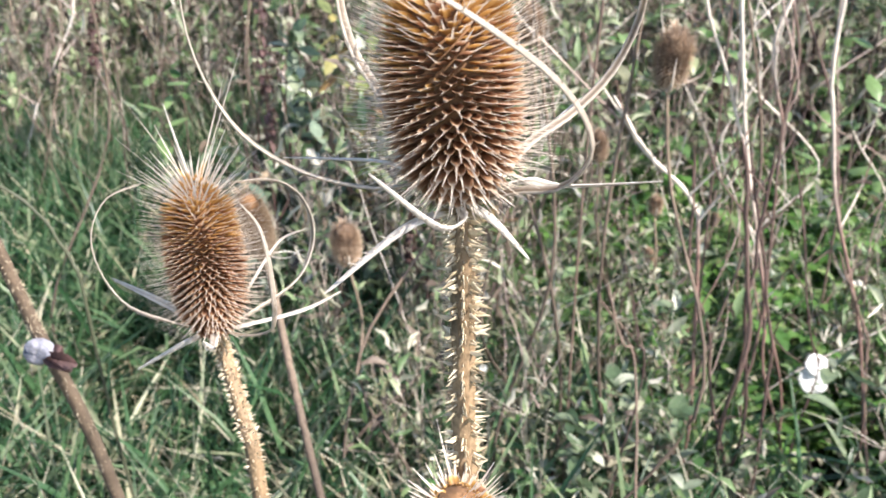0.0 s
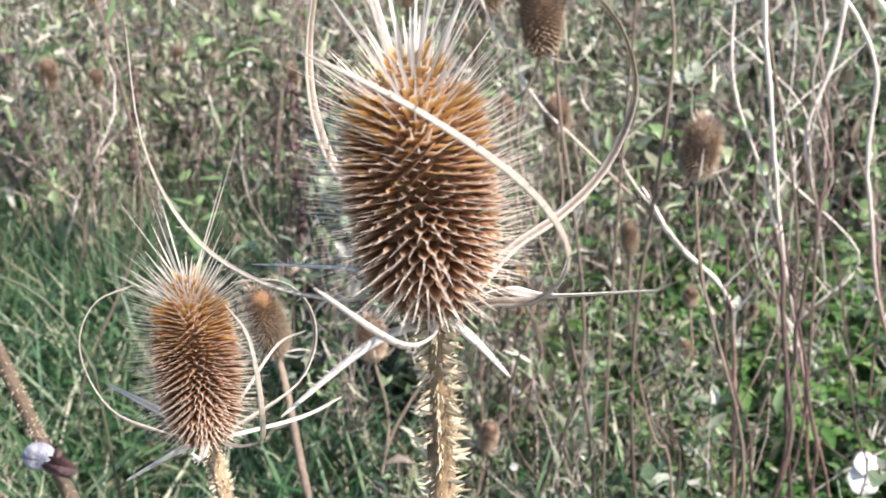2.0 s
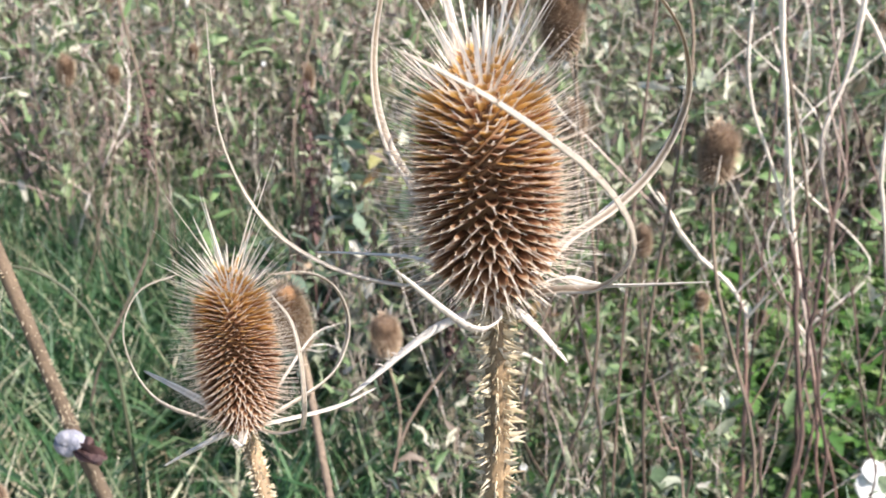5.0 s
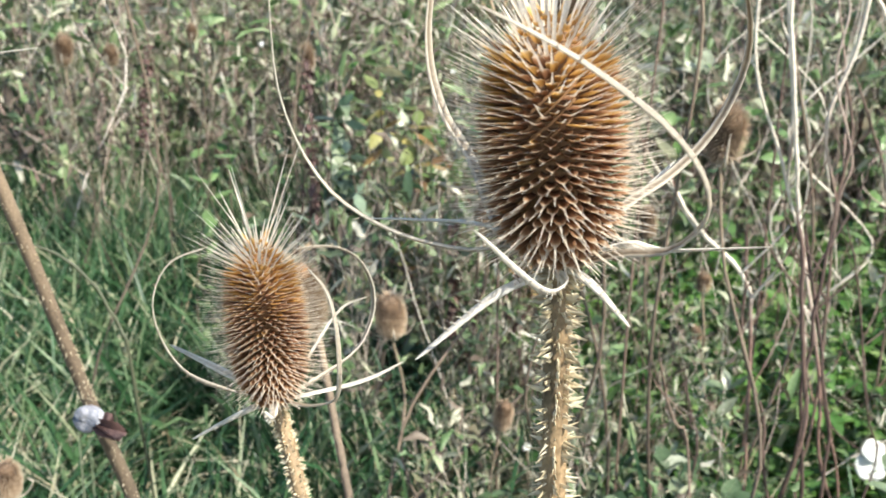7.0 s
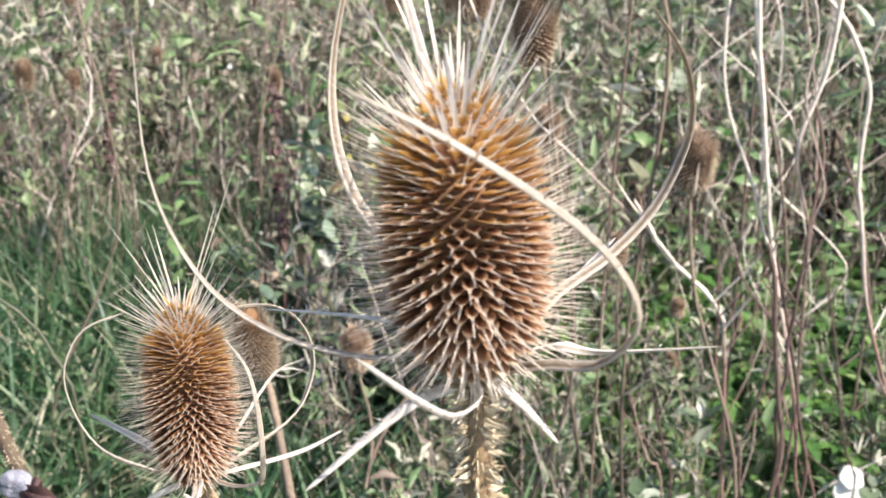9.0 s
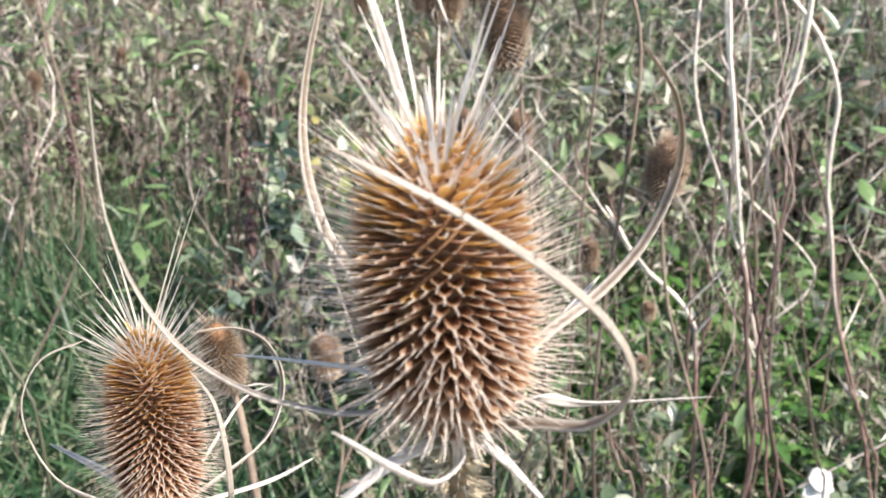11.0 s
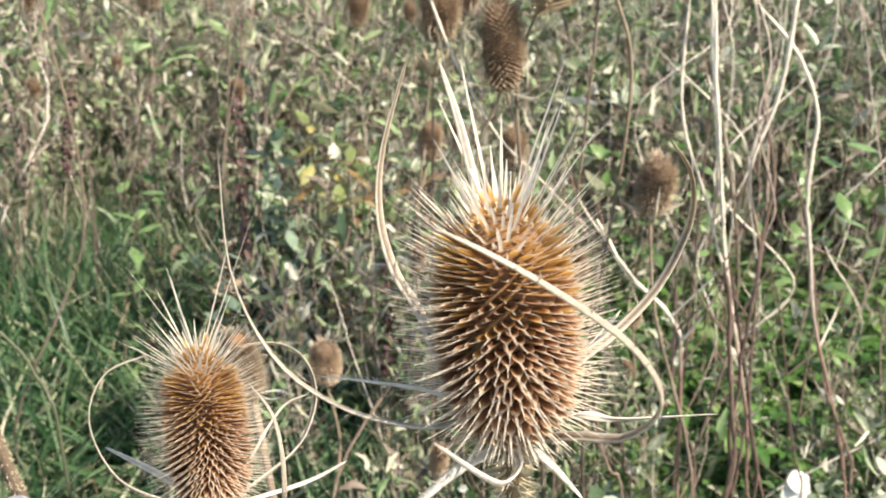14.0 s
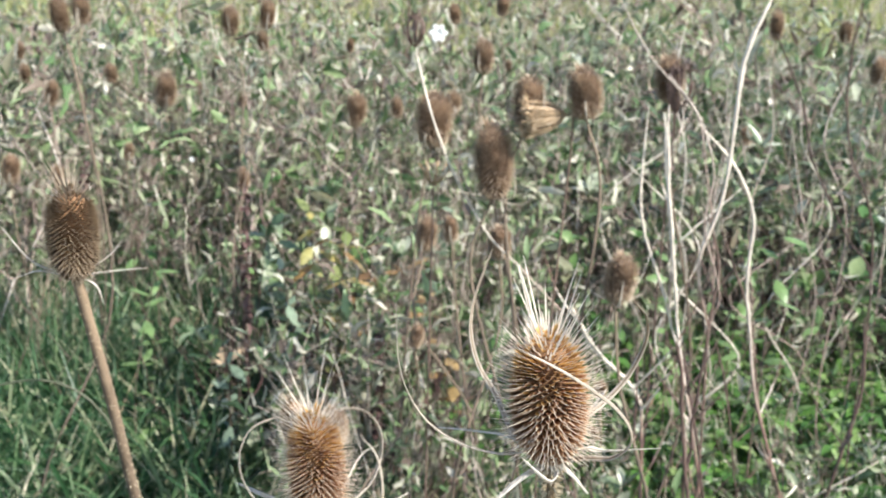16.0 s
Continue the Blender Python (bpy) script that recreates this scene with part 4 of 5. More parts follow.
for (x, y, z, sc) in ((0.0905, 2.0, 1.386, 0.020), (-0.05, 2.4, 0.95, 0.006), (0.10, 1.28, 0.575, 0.007), (-0.55, 2.5, 1.0, 0.007)):
    th = tagged(empty_at("white_flower", (x, y, z)), "small white ragged flower head on a thin stalk", "flower", "small white flowers")
    for j in range(6):
        a = j * 1.05
        q = np.array([(0, 0, 0), (math.cos(a) * 0.5, -0.3, math.sin(a) * 0.5), (math.cos(a), -0.2, math.sin(a))]) * sc + np.array([x, y, z])
        part("petal", ribbons(Geo(), q[None], np.array([[0.15, 0.42, 0.2]]) * sc, np.array([[-math.sin(a), 0, math.cos(a)]])), M_WHITE, th)
    part("stalk", tubes(Geo(), smooth_line([(x, y + 0.002, z), (x + 0.01, y + 0.01, z - 0.15), (x + 0.02, y + 0.02, GROUND - 0.01)], 12)[None], np.full((1, 12), 0.0011), 5), M_STEM_FAR, th)
    rebase(th)

# coiled shell in place of an unclear grey lump on the leaning stem
sx, sy, sz = -0.2285, 0.5850, 1.0215
shell = tagged(empty_at("snail_shell", (sx, sy, sz)), "grey coiled shell standing in for a lump on a teasel stem", "shell")
turns = np.linspace(0, 1, 60)
ang = turns * 2 * math.pi * 2.4
sr = 0.0060 * (1 - turns) ** 1.1 + 0.0003
line = np.stack([np.cos(ang) * sr, -0.0045 * turns - 0.003, np.sin(ang) * sr], -1) + np.array([sx, sy, sz])
part("coil", tubes(Geo(), line[None], (0.0052 * (1 - turns) ** 0.9 + 0.0004)[None], 12), M_SHELL, shell)
rebase(shell)

# dark crumpled leaf caught on the same stem
caught = tagged(empty_at("withered_leaf", (sx + 0.012, sy, sz - 0.004)), "dark grey crumpled leaf caught on a teasel stem", "leaf")
rng = np.random.default_rng(12)
for j in range(5):
    a = rng.uniform(-0.9, 0.9)
    q = [(sx + 0.004, sy - 0.004, sz - 0.002), (sx + 0.010 + 0.004 * math.cos(a), sy - 0.008, sz + 0.006 * math.sin(a)), (sx + 0.021 + rng.normal(0, 0.003), sy - 0.005 + rng.normal(0, 0.003), sz - 0.004 + 0.012 * math.sin(a))]
    part("lobe", ribbons(Geo(), smooth_line(q, 8)[None], np.sin(np.linspace(0.3, 2.9, 8))[None] * 0.006, unit(rng.normal(0, 1, (1, 3)) + (0, 0, 1.0)), 0.5), M_DOCK, caught)
rebase(caught)

# ---- ground ----
xs = np.concatenate([-np.geomspace(300, 4, 24), np.linspace(-3.6, 3.6, 60), np.geomspace(4, 300, 24)])
ys = np.concatenate([-np.geomspace(120, 1, 14), np.linspace(-0.8, 6, 60), np.geomspace(6.4, 400, 40)])
gx, gy = np.meshgrid(xs, ys, indexing="ij")


def ground_z(x, y):
    return GROUND - 0.03 + 0.018 * np.sin(x * 3.1 + 1) * np.sin(y * 2.7) + 0.01 * np.sin(x * 9 + y * 7) + 0.055 * np.maximum(0, y - 9)


gv = np.stack([gx, gy, ground_z(gx, gy)], -1)
ground = new("ground", Geo().add(gv, strip_faces(1, len(xs), len(ys), False)).mesh("ground", M_SOIL))
tagged(ground, "dark soil and leaf litter under dense weeds", "ground", kind="structure")


# ---- undergrowth ----
def wedge(n, y0, y1, seed, power=1.0, slack=0.25):
    """Points of the plan within the fan-shaped stretch of field before the path."""
    rng = np.random.default_rng(seed)
    y = np.sqrt(y0 ** 2 + (y1 ** 2 - y0 ** 2) * rng.random(n) ** power)
    x = (rng.random(n) * 2 - 1) * (0.56 * y + slack) + 0.04 * y
    clear = np.hypot(x - 0.62, (y - 1.25) * 0.65) > 0.14  # the hollow before the white flower
    clear &= (np.hypot(x + 0.43, (y - 1.38) * 0.7) > 0.09) & (np.hypot(x + 0.19, (y - 1.62) * 0.7) > 0.08)
    x, y = x[clear], y[clear]
    return np.stack([x, y, ground_z(x, y)], -1), rng


def blades(name, label, mat, pos, rng, ln, hw, lean, droop, k=5):
    n = len(pos)
    p = arcs(pos, rng.random(n) * 6.28, rng.uniform(*lean, n), rng.uniform(*ln, n), k, rng.uniform(*droop, n))
    w = rng.uniform(*hw, n)[:, None] * np.array([0.7, 1, 0.95, 0.7, 0.06])[None, :k] if k == 5 else rng.uniform(*hw, n)[:, None] * np.array([0.8, 1, 0.06])[None]
    th = rng.random(n) * 6.28
    g = ribbons(Geo(), p, w, np.stack([np.cos(th), np.sin(th), 0 * th], -1), 0.35)
    ob = new(name, g.mesh(name, mat))
    return tagged(ob, label, "grass", kind="stuff")


def lush(pos):
    """Share of fresh grass: most in the hollow on the west side and near the path."""
    x, y = pos[:, 0], pos[:, 1]
    west = 1 / (1 + np.exp((x + 0.06 * y) * 9))
    fade = 1 / (1 + np.exp((y - 4.0) * 3))
    return (0.40 + 0.60 * west) * (0.12 + 0.88 * fade)


pos, rng = wedge(80000, 0.7, 4.4, 11)
keep = rng.random(len(pos)) < lush(pos)
pos = pos[keep]
near = pos[:, 1] < 2.1
blades("grass", "lush green grass with long arching blades", M_GRASS, pos[near], rng, (0.18, 0.44), (0.0018, 0.0058), (0.05, 0.9), (0.2, 1.9))
blades("grass", "lush green grass with long arching blades", M_GRASS, pos[~near], rng, (0.18, 0.44), (0.0018, 0.0058), (0.05, 0.9), (0.2, 1.5), 3)
pos, rng = wedge(24000, 0.7, 4.2, 12)
pos = pos[rng.random(len(pos)) < np.where((pos[:, 0] < -0.12) & (pos[:, 1] < 2.2), np.where(pos[:, 1] < 1.5, 0.5, 0.10), 1.0)]
pos = pos[rng.random(len(pos)) < np.where(pos[:, 0] > 0.30, 0.40, 1.0)]
near = pos[:, 1] < 2.0
blades("dead_grass", "dry straw-coloured grass stalks among weeds", M_STRAW, pos[~near], rng, (0.15, 0.40), (0.0007, 0.0018), (0.1, 1.1), (0.0, 1.2), 3)
blades("dead_grass", "dry straw-coloured grass stalks among green blades", M_STRAW, pos[near], rng, (0.15, 0.40), (0.0007, 0.0018), (0.1, 1.1), (0.0, 1.2))
pos, rng = wedge(9000, 0.8, 2.5, 15)
pos = pos[(pos[:, 0] < -0.05) & (rng.random(len(pos)) < lush(pos))]
blades("grass", "broad blue-green grass blades bent over", M_GRASS, pos, rng, (0.16, 0.38), (0.0045, 0.0085), (0.2, 1.1), (0.4, 2.0))
pos, rng = wedge(16000, 3.4, 10, 13)
blades("grass", "mixed green and yellowing field grass", M_GRASS, pos, rng, (0.25, 0.55), (0.002, 0.005), (0.05, 0.6), (0.2, 1.2), 3)
pos, rng = wedge(20000, 9, 75, 14, 1.5)
blades("meadow_grass", "pale yellow-green meadow grass in the distance", M_MEADOW, pos, rng, (0.5, 1.0), (0.01, 0.035), (0.05, 0.5), (0.1, 0.8), 3)


def weed_parts(seed, height, bits, branches, k=5, sides=4, leaf=1.0):
    """Stem, twigs and withered leaves of a dry branching weed, standing at the origin."""
    rng = np.random.default_rng(seed)
    stem, twigs, leaves = Geo(), Geo(), Geo()
    b = np.array([*rng.normal(0, 0.05, 2), 0])
    line = smooth_line([(0, 0, -0.03), b * 0.5 + (0, 0, height * 0.4), b * 1.2 + (0, 0, height * 0.75), b * 0.9 + (0, 0, height)], 9)
    tubes(stem, line[None], np.linspace(0.0018, 0.0007, 9)[None] * rng.uniform(0.8, 1.2), sides)
    n = branches
    i = rng.integers(2, 9, n)
    root = line[i]
    ln = rng.uniform(0.06, 0.20, n) * (height / 0.5)
    p = arcs(root, rng.random(n) * 6.28, rng.uniform(0.3, 1.0, n), ln, k, rng.uniform(-0.6, 0.5, n))
    p += np.cumsum(rng.normal(0, 0.0025, p.shape), 1)
    tubes(twigs, p, np.linspace(0.0010, 0.0004, k)[None] * np.ones((n, 1)), sides)
    j, q = rng.integers(0, n, bits), rng.integers(1, k, bits)
    root = p[j, q]
    lp = arcs(root, rng.random(bits) * 6.28, rng.uniform(0.1, 1.8, bits), leaf * rng.uniform(0.014, 0.060, bits), 3, rng.uniform(-1.5, 2.0, bits))
    th = rng.random(bits) * 6.28
    ribbons(leaves, lp, leaf * rng.uniform(0.0016, 0.0085, bits)[:, None] * np.array([[0.6, 1.0, 0.25]]), np.stack([np.cos(th), np.sin(th), rng.normal(0, 0.4, bits)], -1), 0.5)
    return stem, twigs, leaves


def leafy_parts(seed, height, n, k=5):
    """Stem and leaf poses of a broad-leaved weed at the origin."""
    rng = np.random.default_rng(seed)
    b = np.array([*rng.normal(0, 0.06, 2), 0])
    line = smooth_line([(0, 0, -0.03), b * 0.5 + (0, 0, height * 0.5), b + (0, 0, height)], 8)
    stem = tubes(Geo(), line[None], np.linspace(0.0022, 0.0010, 8)[None], 5)
    i = rng.integers(1, 8, n)
    root = line[i]
    ln = rng.uniform(0.028, 0.080, n) * (1.25 - 0.5 * i / 8)
    p = arcs(root, rng.random(n) * 6.28, rng.uniform(0.5, 1.4, n), ln, k, rng.uniform(-0.3, 2.2, n))
    w = ln[:, None] * rng.uniform(0.11, 0.28, n)[:, None] * np.array([[0.15, 0.8, 1.0, 0.7, 0.05] if k == 5 else [0.2, 1.0, 0.05]])
    d = p[:, -1] - p[:, 0]
    side = unit(np.cross(d, np.array([0, 0, 1.0])) + rng.normal(0, 0.004, (n, 3)))
    return stem, ribbons(Geo(), p, w, side, 0.3)


def fern_parts(seed, height, n):
    """Feathery leaves: each a rib with pairs of leaflets."""
    rng = np.random.default_rng(seed)
    rib = arcs(np.zeros((n, 3)), rng.random(n) * 6.28, rng.uniform(0.15, 0.9, n), rng.uniform(0.6, 1.0, n) * height, 9, rng.uniform(0.3, 1.3, n))
    g = tubes(Geo(), rib[:, ::2], np.linspace(0.0012, 0.0004, 5)[None] * np.ones((n, 1)), 3)
    t = tangents(rib)
    for q in range(2, 9):
        for sgn in (-1, 1):
            side = unit(np.cross(t[:, q], np.array([0, 0, 1.0])) * sgn)
            ln = height * 0.22 * (1 - 0.085 * q) * rng.uniform(0.7, 1.2, n)
            d = unit(side + t[:, q] * 0.6 + rng.normal(0, 0.2, (n, 3)))
            lp = rib[:, q][:, None] + d[:, None] * (ln[:, None, None] * np.array([0, 0.45, 1.0])[None, :, None])
            lp[:, 2, 2] -= ln * 0.2
            ribbons(g, lp, ln[:, None] * np.array([[0.10, 0.26, 0.03]]), unit(np.cross(d, np.array([0, 0, 1.0]))), 0.3)
    return g


def lobed_parts(seed, height, n):
    """Leaves of three or five broad lobes, each on a stalk from the root."""
    rng = np.random.default_rng(seed)
    rib = arcs(np.zeros((n, 3)), rng.random(n) * 6.28, rng.uniform(0.1, 0.7, n), rng.uniform(0.5, 1.0, n) * height, 4, rng.uniform(0.1, 0.8, n))
    g = tubes(Geo(), rib, np.linspace(0.0013, 0.0007, 4)[None] * np.ones((n, 1)), 3)
    tip, turn = rib[:, -1], rng.random(n) * 6.28
    for q in range(5):
        th = turn + (q - 2) * 0.95
        d = unit(np.stack([np.cos(th), np.sin(th), rng.normal(-0.05, 0.30, n)], -1))
        ln = rng.uniform(0.022, 0.046, n) * (1.0 - 0.16 * abs(q - 2))
        lp = tip[:, None] + d[:, None] * (ln[:, None, None] * np.array([0, 0.5, 1.0])[None, :, None])
        lp[:, 2, 2] -= ln * 0.25
        ribbons(g, lp, ln[:, None] * np.array([[0.06, 0.30, 0.05]]), unit(np.cross(d, np.array([0, 0, 1.0]))), 0.3)
    return g


def spread(name, label, category, mat, protos, pos, rng, size=(0.8, 1.25)):
    """Many plants joined into one mesh: protos are turned, scaled and moved to pos."""
    g = Geo()
    pick = rng.integers(0, len(protos), len(pos))
    for c, proto in enumerate(protos):
        here = pos[pick == c]
        n = len(here)
        if not n:
            continue
        v = np.concatenate(proto.v)
        a = rng.random(n) * 6.28
        sc = rng.uniform(*size, n) * (1 + 0.35 * np.clip((here[:, 1] - 1.6) / 2.0, 0, 1))
        tilt = rng.normal(0, 0.10, (n, 2))
        ca, sa = np.cos(a)[:, None], np.sin(a)[:, None]
        x = (v[None, :, 0] * ca - v[None, :, 1] * sa) + v[None, :, 2] * tilt[:, :1]
        y = (v[None, :, 0] * sa + v[None, :, 1] * ca) + v[None, :, 2] * tilt[:, 1:]
        z = np.broadcast_to(v[None, :, 2], x.shape)
        w = np.stack([x, y, z], -1) * sc[:, None, None] + here[:, None]
        off = (np.arange(n) * len(v))[:, None, None]
        al = np.tile(np.concatenate(proto.a), n)
        first = True
        for f in proto.f:
            ff = (f[None] + off).reshape(-1, f.shape[1])
            if first:
                g.add(w, ff, al)
                first = False
            else:
                g.f.append(ff + g.n - w.shape[0] * w.shape[1])
    ob = new(name, g.mesh(name, mat))
    return tagged(ob, label, category, kind="stuff")


def merged(*geos):
    g = Geo()
    for o in geos:
        n = g.n
        g.v += o.v
        g.a += o.a
        g.f += [f + n for f in o.f]
        g.n += o.n
    return g


WEEDS = [weed_parts(100 + s, 0.42 + 0.035 * (s % 6), 46, 16) for s in range(10)]
LEAFY = [leafy_parts(200 + s, 0.30 + 0.05 * (s % 6), 20 + 2 * s) for s in range(10)]
SLIM_LEAFY = [leafy_parts(200 + s, 0.30 + 0.05 * (s % 6), 20 + 2 * s, 3) for s in range(10)]
LOBED = [lobed_parts(350 + s, 0.16 + 0.03 * (s % 4), 10) for s in range(5)]
FERNS = [fern_parts(300 + s, 0.28 + 0.035 * (s % 4), 8) for s in range(5)]

SLIM = [weed_parts(150 + s, 0.42 + 0.035 * (s % 6), 56, 13, 3, 3, 0.72) for s in range(10)]
stalks = [merged(a, b) for a, b, c in WEEDS]
slim_stalks, slim_crumbs = [merged(a, b) for a, b, c in SLIM], [c for a, b, c in SLIM]
crumbs = [c for a, b, c in WEEDS]


def fresh_mat(pos):
    """Thins out the tall weeds where a fresh green mat covers the ground."""
    x, y = pos[:, 0], pos[:, 1]
    inside = 1 / (1 + np.exp((np.abs(x - 0.84 - 0.10 * np.sin(y * 6)) - 0.50) * 16)) / (1 + np.exp((np.abs(y - 1.80 - 0.08 * np.sin(x * 9)) - 0.46) * 16))
    return 1 - 0.85 * inside


def dryness(pos):
    x, y = pos[:, 0], pos[:, 1]
    edge = np.where(x > 0.05, 1.6 + np.clip((x - 0.12) * 2.5, 0, 0.45), 1.95 + np.clip((0.02 - x) * 2.2, 0, 0.95))
    clump = 0.5 + 0.5 * np.sin(x * 7.3 + 1.3 * np.sin(y * 3.1)) * np.sin(y * 5.1 + 1.7 * np.sin(x * 2.9))
    return (0.25 + 0.75 * clump) / (1 + np.exp((edge - y) * 5)) * fresh_mat(pos) * np.where(x < -0.3, np.clip((y - 1.9) * 0.9, 0.12, 0.8), 1.0) * (1 - 0.5 * np.exp(-((x + 0.20) / 0.26) ** 2 - ((y - 2.0) / 0.28) ** 2))


for tag, n, y0, y1, sd in (("a", 1050, 1.0, 3.6, 21), ("b", 1250, 3.5, 9.5, 22)):
    pos, rng = wedge(n, y0, y1, sd)
    pos = pos[rng.random(len(pos)) < dryness(pos)]
    state = rng.bit_generator.state
    spread("dry_weeds", "thicket of grey-brown dead weed stalks and twigs", "dry weeds", M_DRY, stalks if y0 < 3 else slim_stalks, pos, rng)
    rng.bit_generator.state = state
    spread("withered_leaves", "withered pale leaves clinging to dead weeds", "dry leaves", M_FLUFF, crumbs if y0 < 3 else slim_crumbs, pos, rng)
for n, y0, y1, sd in ((1200, 1.1, 3.6, 31), (2100, 3.5, 10, 32)):
    pos, rng = wedge(n, y0, y1, sd)
    clump = 0.5 + 0.5 * np.sin(pos[:, 0] * 6.1 + 2 + 1.5 * np.sin(pos[:, 1] * 2.7)) * np.sin(pos[:, 1] * 4.3 + 1.9 * np.sin(pos[:, 0] * 3.7))
    pos = pos[rng.random(len(pos)) < np.where(pos[:, 0] > 0.1, np.clip((pos[:, 1] - 1.8) * 1.0, 0.0, 0.6), np.clip((pos[:, 1] - 2.15 + 0.9 * pos[:, 0]) * 1.0, 0.0, 1.0)) * (0.2 + 0.8 * clump) * fresh_mat(pos)]
    state = rng.bit_generator.state
    spread("leafy_weeds", "green broad-leaved weeds among dead stalks", "weeds", M_LEAF, [b for a, b in (LEAFY if y0 < 3 else SLIM_LEAFY)], pos, rng)
    rng.bit_generator.state = state
    spread("weed_stems", "thin stems of green weeds", "weeds", M_STEM_FAR, [a for a, b in LEAFY], pos, rng)
pos, rng = wedge(2000, 0.95, 2.7, 41)
pos = pos[(pos[:, 0] > 0.12 + 0.05 * pos[:, 1]) & (rng.random(len(pos)) < np.clip((pos[:, 1] - 0.9) * 1.2, 0.25, 0.8) * (0.45 + 0.55 * (np.sin(pos[:, 0] * 8 + 1) * np.sin(pos[:, 1] * 7) > -0.2)))]
spread("feathery_leaves", "fresh bright green feathery leaves near the ground", "weeds", M_FERN, FERNS, pos, rng, (0.7, 1.2))
pos, rng = wedge(2600, 1.4, 2.5, 46)
pos = pos[rng.random(len(pos)) > fresh_mat(pos) + 0.25]
spread("feathery_leaves", "mat of fresh bright green feathery leaves", "weeds", M_FRESH, FERNS, pos, rng, (0.7, 1.1))
pos, rng = wedge(5200, 1.15, 2.6, 49)
pos = pos[rng.random(len(pos)) > fresh_mat(pos) + 0.02]
spread("lobed_leaves", "mat of fresh green lobed leaves on short stalks", "weeds", M_FRESH, LOBED, pos, rng, (0.7, 1.35))
pos, rng = wedge(460, 0.95, 1.8, 47)
pos = pos[(pos[:, 0] > 0.02) & (rng.random(len(pos)) < 0.6)]
spread("withered_leaves", "pale dry feathery leaves curled in the undergrowth", "dry leaves", M_PALE, FERNS, pos, rng, (0.45, 0.95))
pos, rng = wedge(4200, 0.7, 1.9, 48)
pos = pos[rng.random(len(pos)) < np.where(pos[:, 0] < -0.1, np.where(pos[:, 1] < 1.5, 0.75, 0.08), np.where(pos[:, 0] > 0.30, 0.35, 1.0))]
blades("dead_grass", "long pale bleached grass blades bent over", M_PALE, pos, rng, (0.18, 0.46), (0.0010, 0.0026), (0.1, 1.2), (0.1, 1.6))
# low dead stems, withered bits and grey-green leaves in the near thicket
pos, rng = wedge(1500, 0.95, 1.75, 43)
pos = pos[(pos[:, 0] > -0.08) & (rng.random(len(pos)) < 0.14)]
state = rng.bit_generator.state
spread("dry_weeds", "low dead brown weed stems in the undergrowth", "dry weeds", M_DRY, stalks, pos, rng, (0.40, 0.80))
rng.bit_generator.state = state
spread("withered_leaves", "curled pale dead leaves in the undergrowth", "dry leaves", M_FLUFF, crumbs, pos, rng, (0.40, 0.80))
pos, rng = wedge(800, 0.95, 1.9, 44)
pos = pos[(pos[:, 0] > 0.0) & (rng.random(len(pos)) < 0.28)]
spread("leafy_weeds", "low grey-green weeds in the undergrowth", "weeds", M_SHRUB, [b for a, b in LEAFY], pos, rng, (0.45, 0.85))
pos, rng = wedge(900, 8, 26, 45, 1.2)
pos = pos[rng.random(len(pos)) < np.where((pos[:, 0] / pos[:, 1] < -0.14) | (pos[:, 0] / pos[:, 1] > 0.40), 0.25, 1.0)]
spread("distant_stalks", "grey-brown dead stalks of the far field", "weeds", M_DRY, slim_stalks, pos, rng, (1.5, 2.3))
pos, rng = wedge(750, 9, 30, 42, 1.2)
pos = pos[rng.random(len(pos)) < np.where((pos[:, 0] / pos[:, 1] < -0.14) | (pos[:, 0] / pos[:, 1] > 0.40), 0.20, 1.0)]
spread("distant_weeds", "grey-brown and green weeds of the far field", "weeds", M_FLUFF, slim_crumbs, pos, rng, (2.2, 3.4))

# tangle of long thin dead twigs
for n, y0, y1, sd in ((4800, 1.1, 3.4, 71), (2600, 3.2, 7.0, 72)):
    pos, rng = wedge(n, y0, y1, sd)
    pos = pos[rng.random(len(pos)) < np.where(pos[:, 0] > -0.05, np.clip((pos[:, 1] - 1.5) * 1.6, 0.12, 1.0) * fresh_mat(pos), 1.3 * dryness(pos))]
    n = len(pos)
    pos[:, 2] += rng.uniform(0.0, 0.35, n)
    p = arcs(pos, rng.random(n) * 6.28, rng.uniform(0.05, 0.75, n), rng.uniform(0.18, 0.48, n), 7, rng.uniform(-0.7, 0.9, n))
    p += np.cumsum(rng.normal(0, 0.004, p.shape), 1)
    g = tubes(Geo(), p, rng.uniform(0.0006, 0.0015, n)[:, None] * np.linspace(1.1, 0.5, 7)[None], 4)
    tagged(new("dead_twigs", g.mesh("dead_twigs", M_TWIG)), "tangle of thin greyish-pink dead twigs", "twigs", kind="stuff")

rng = np.random.default_rng(73)
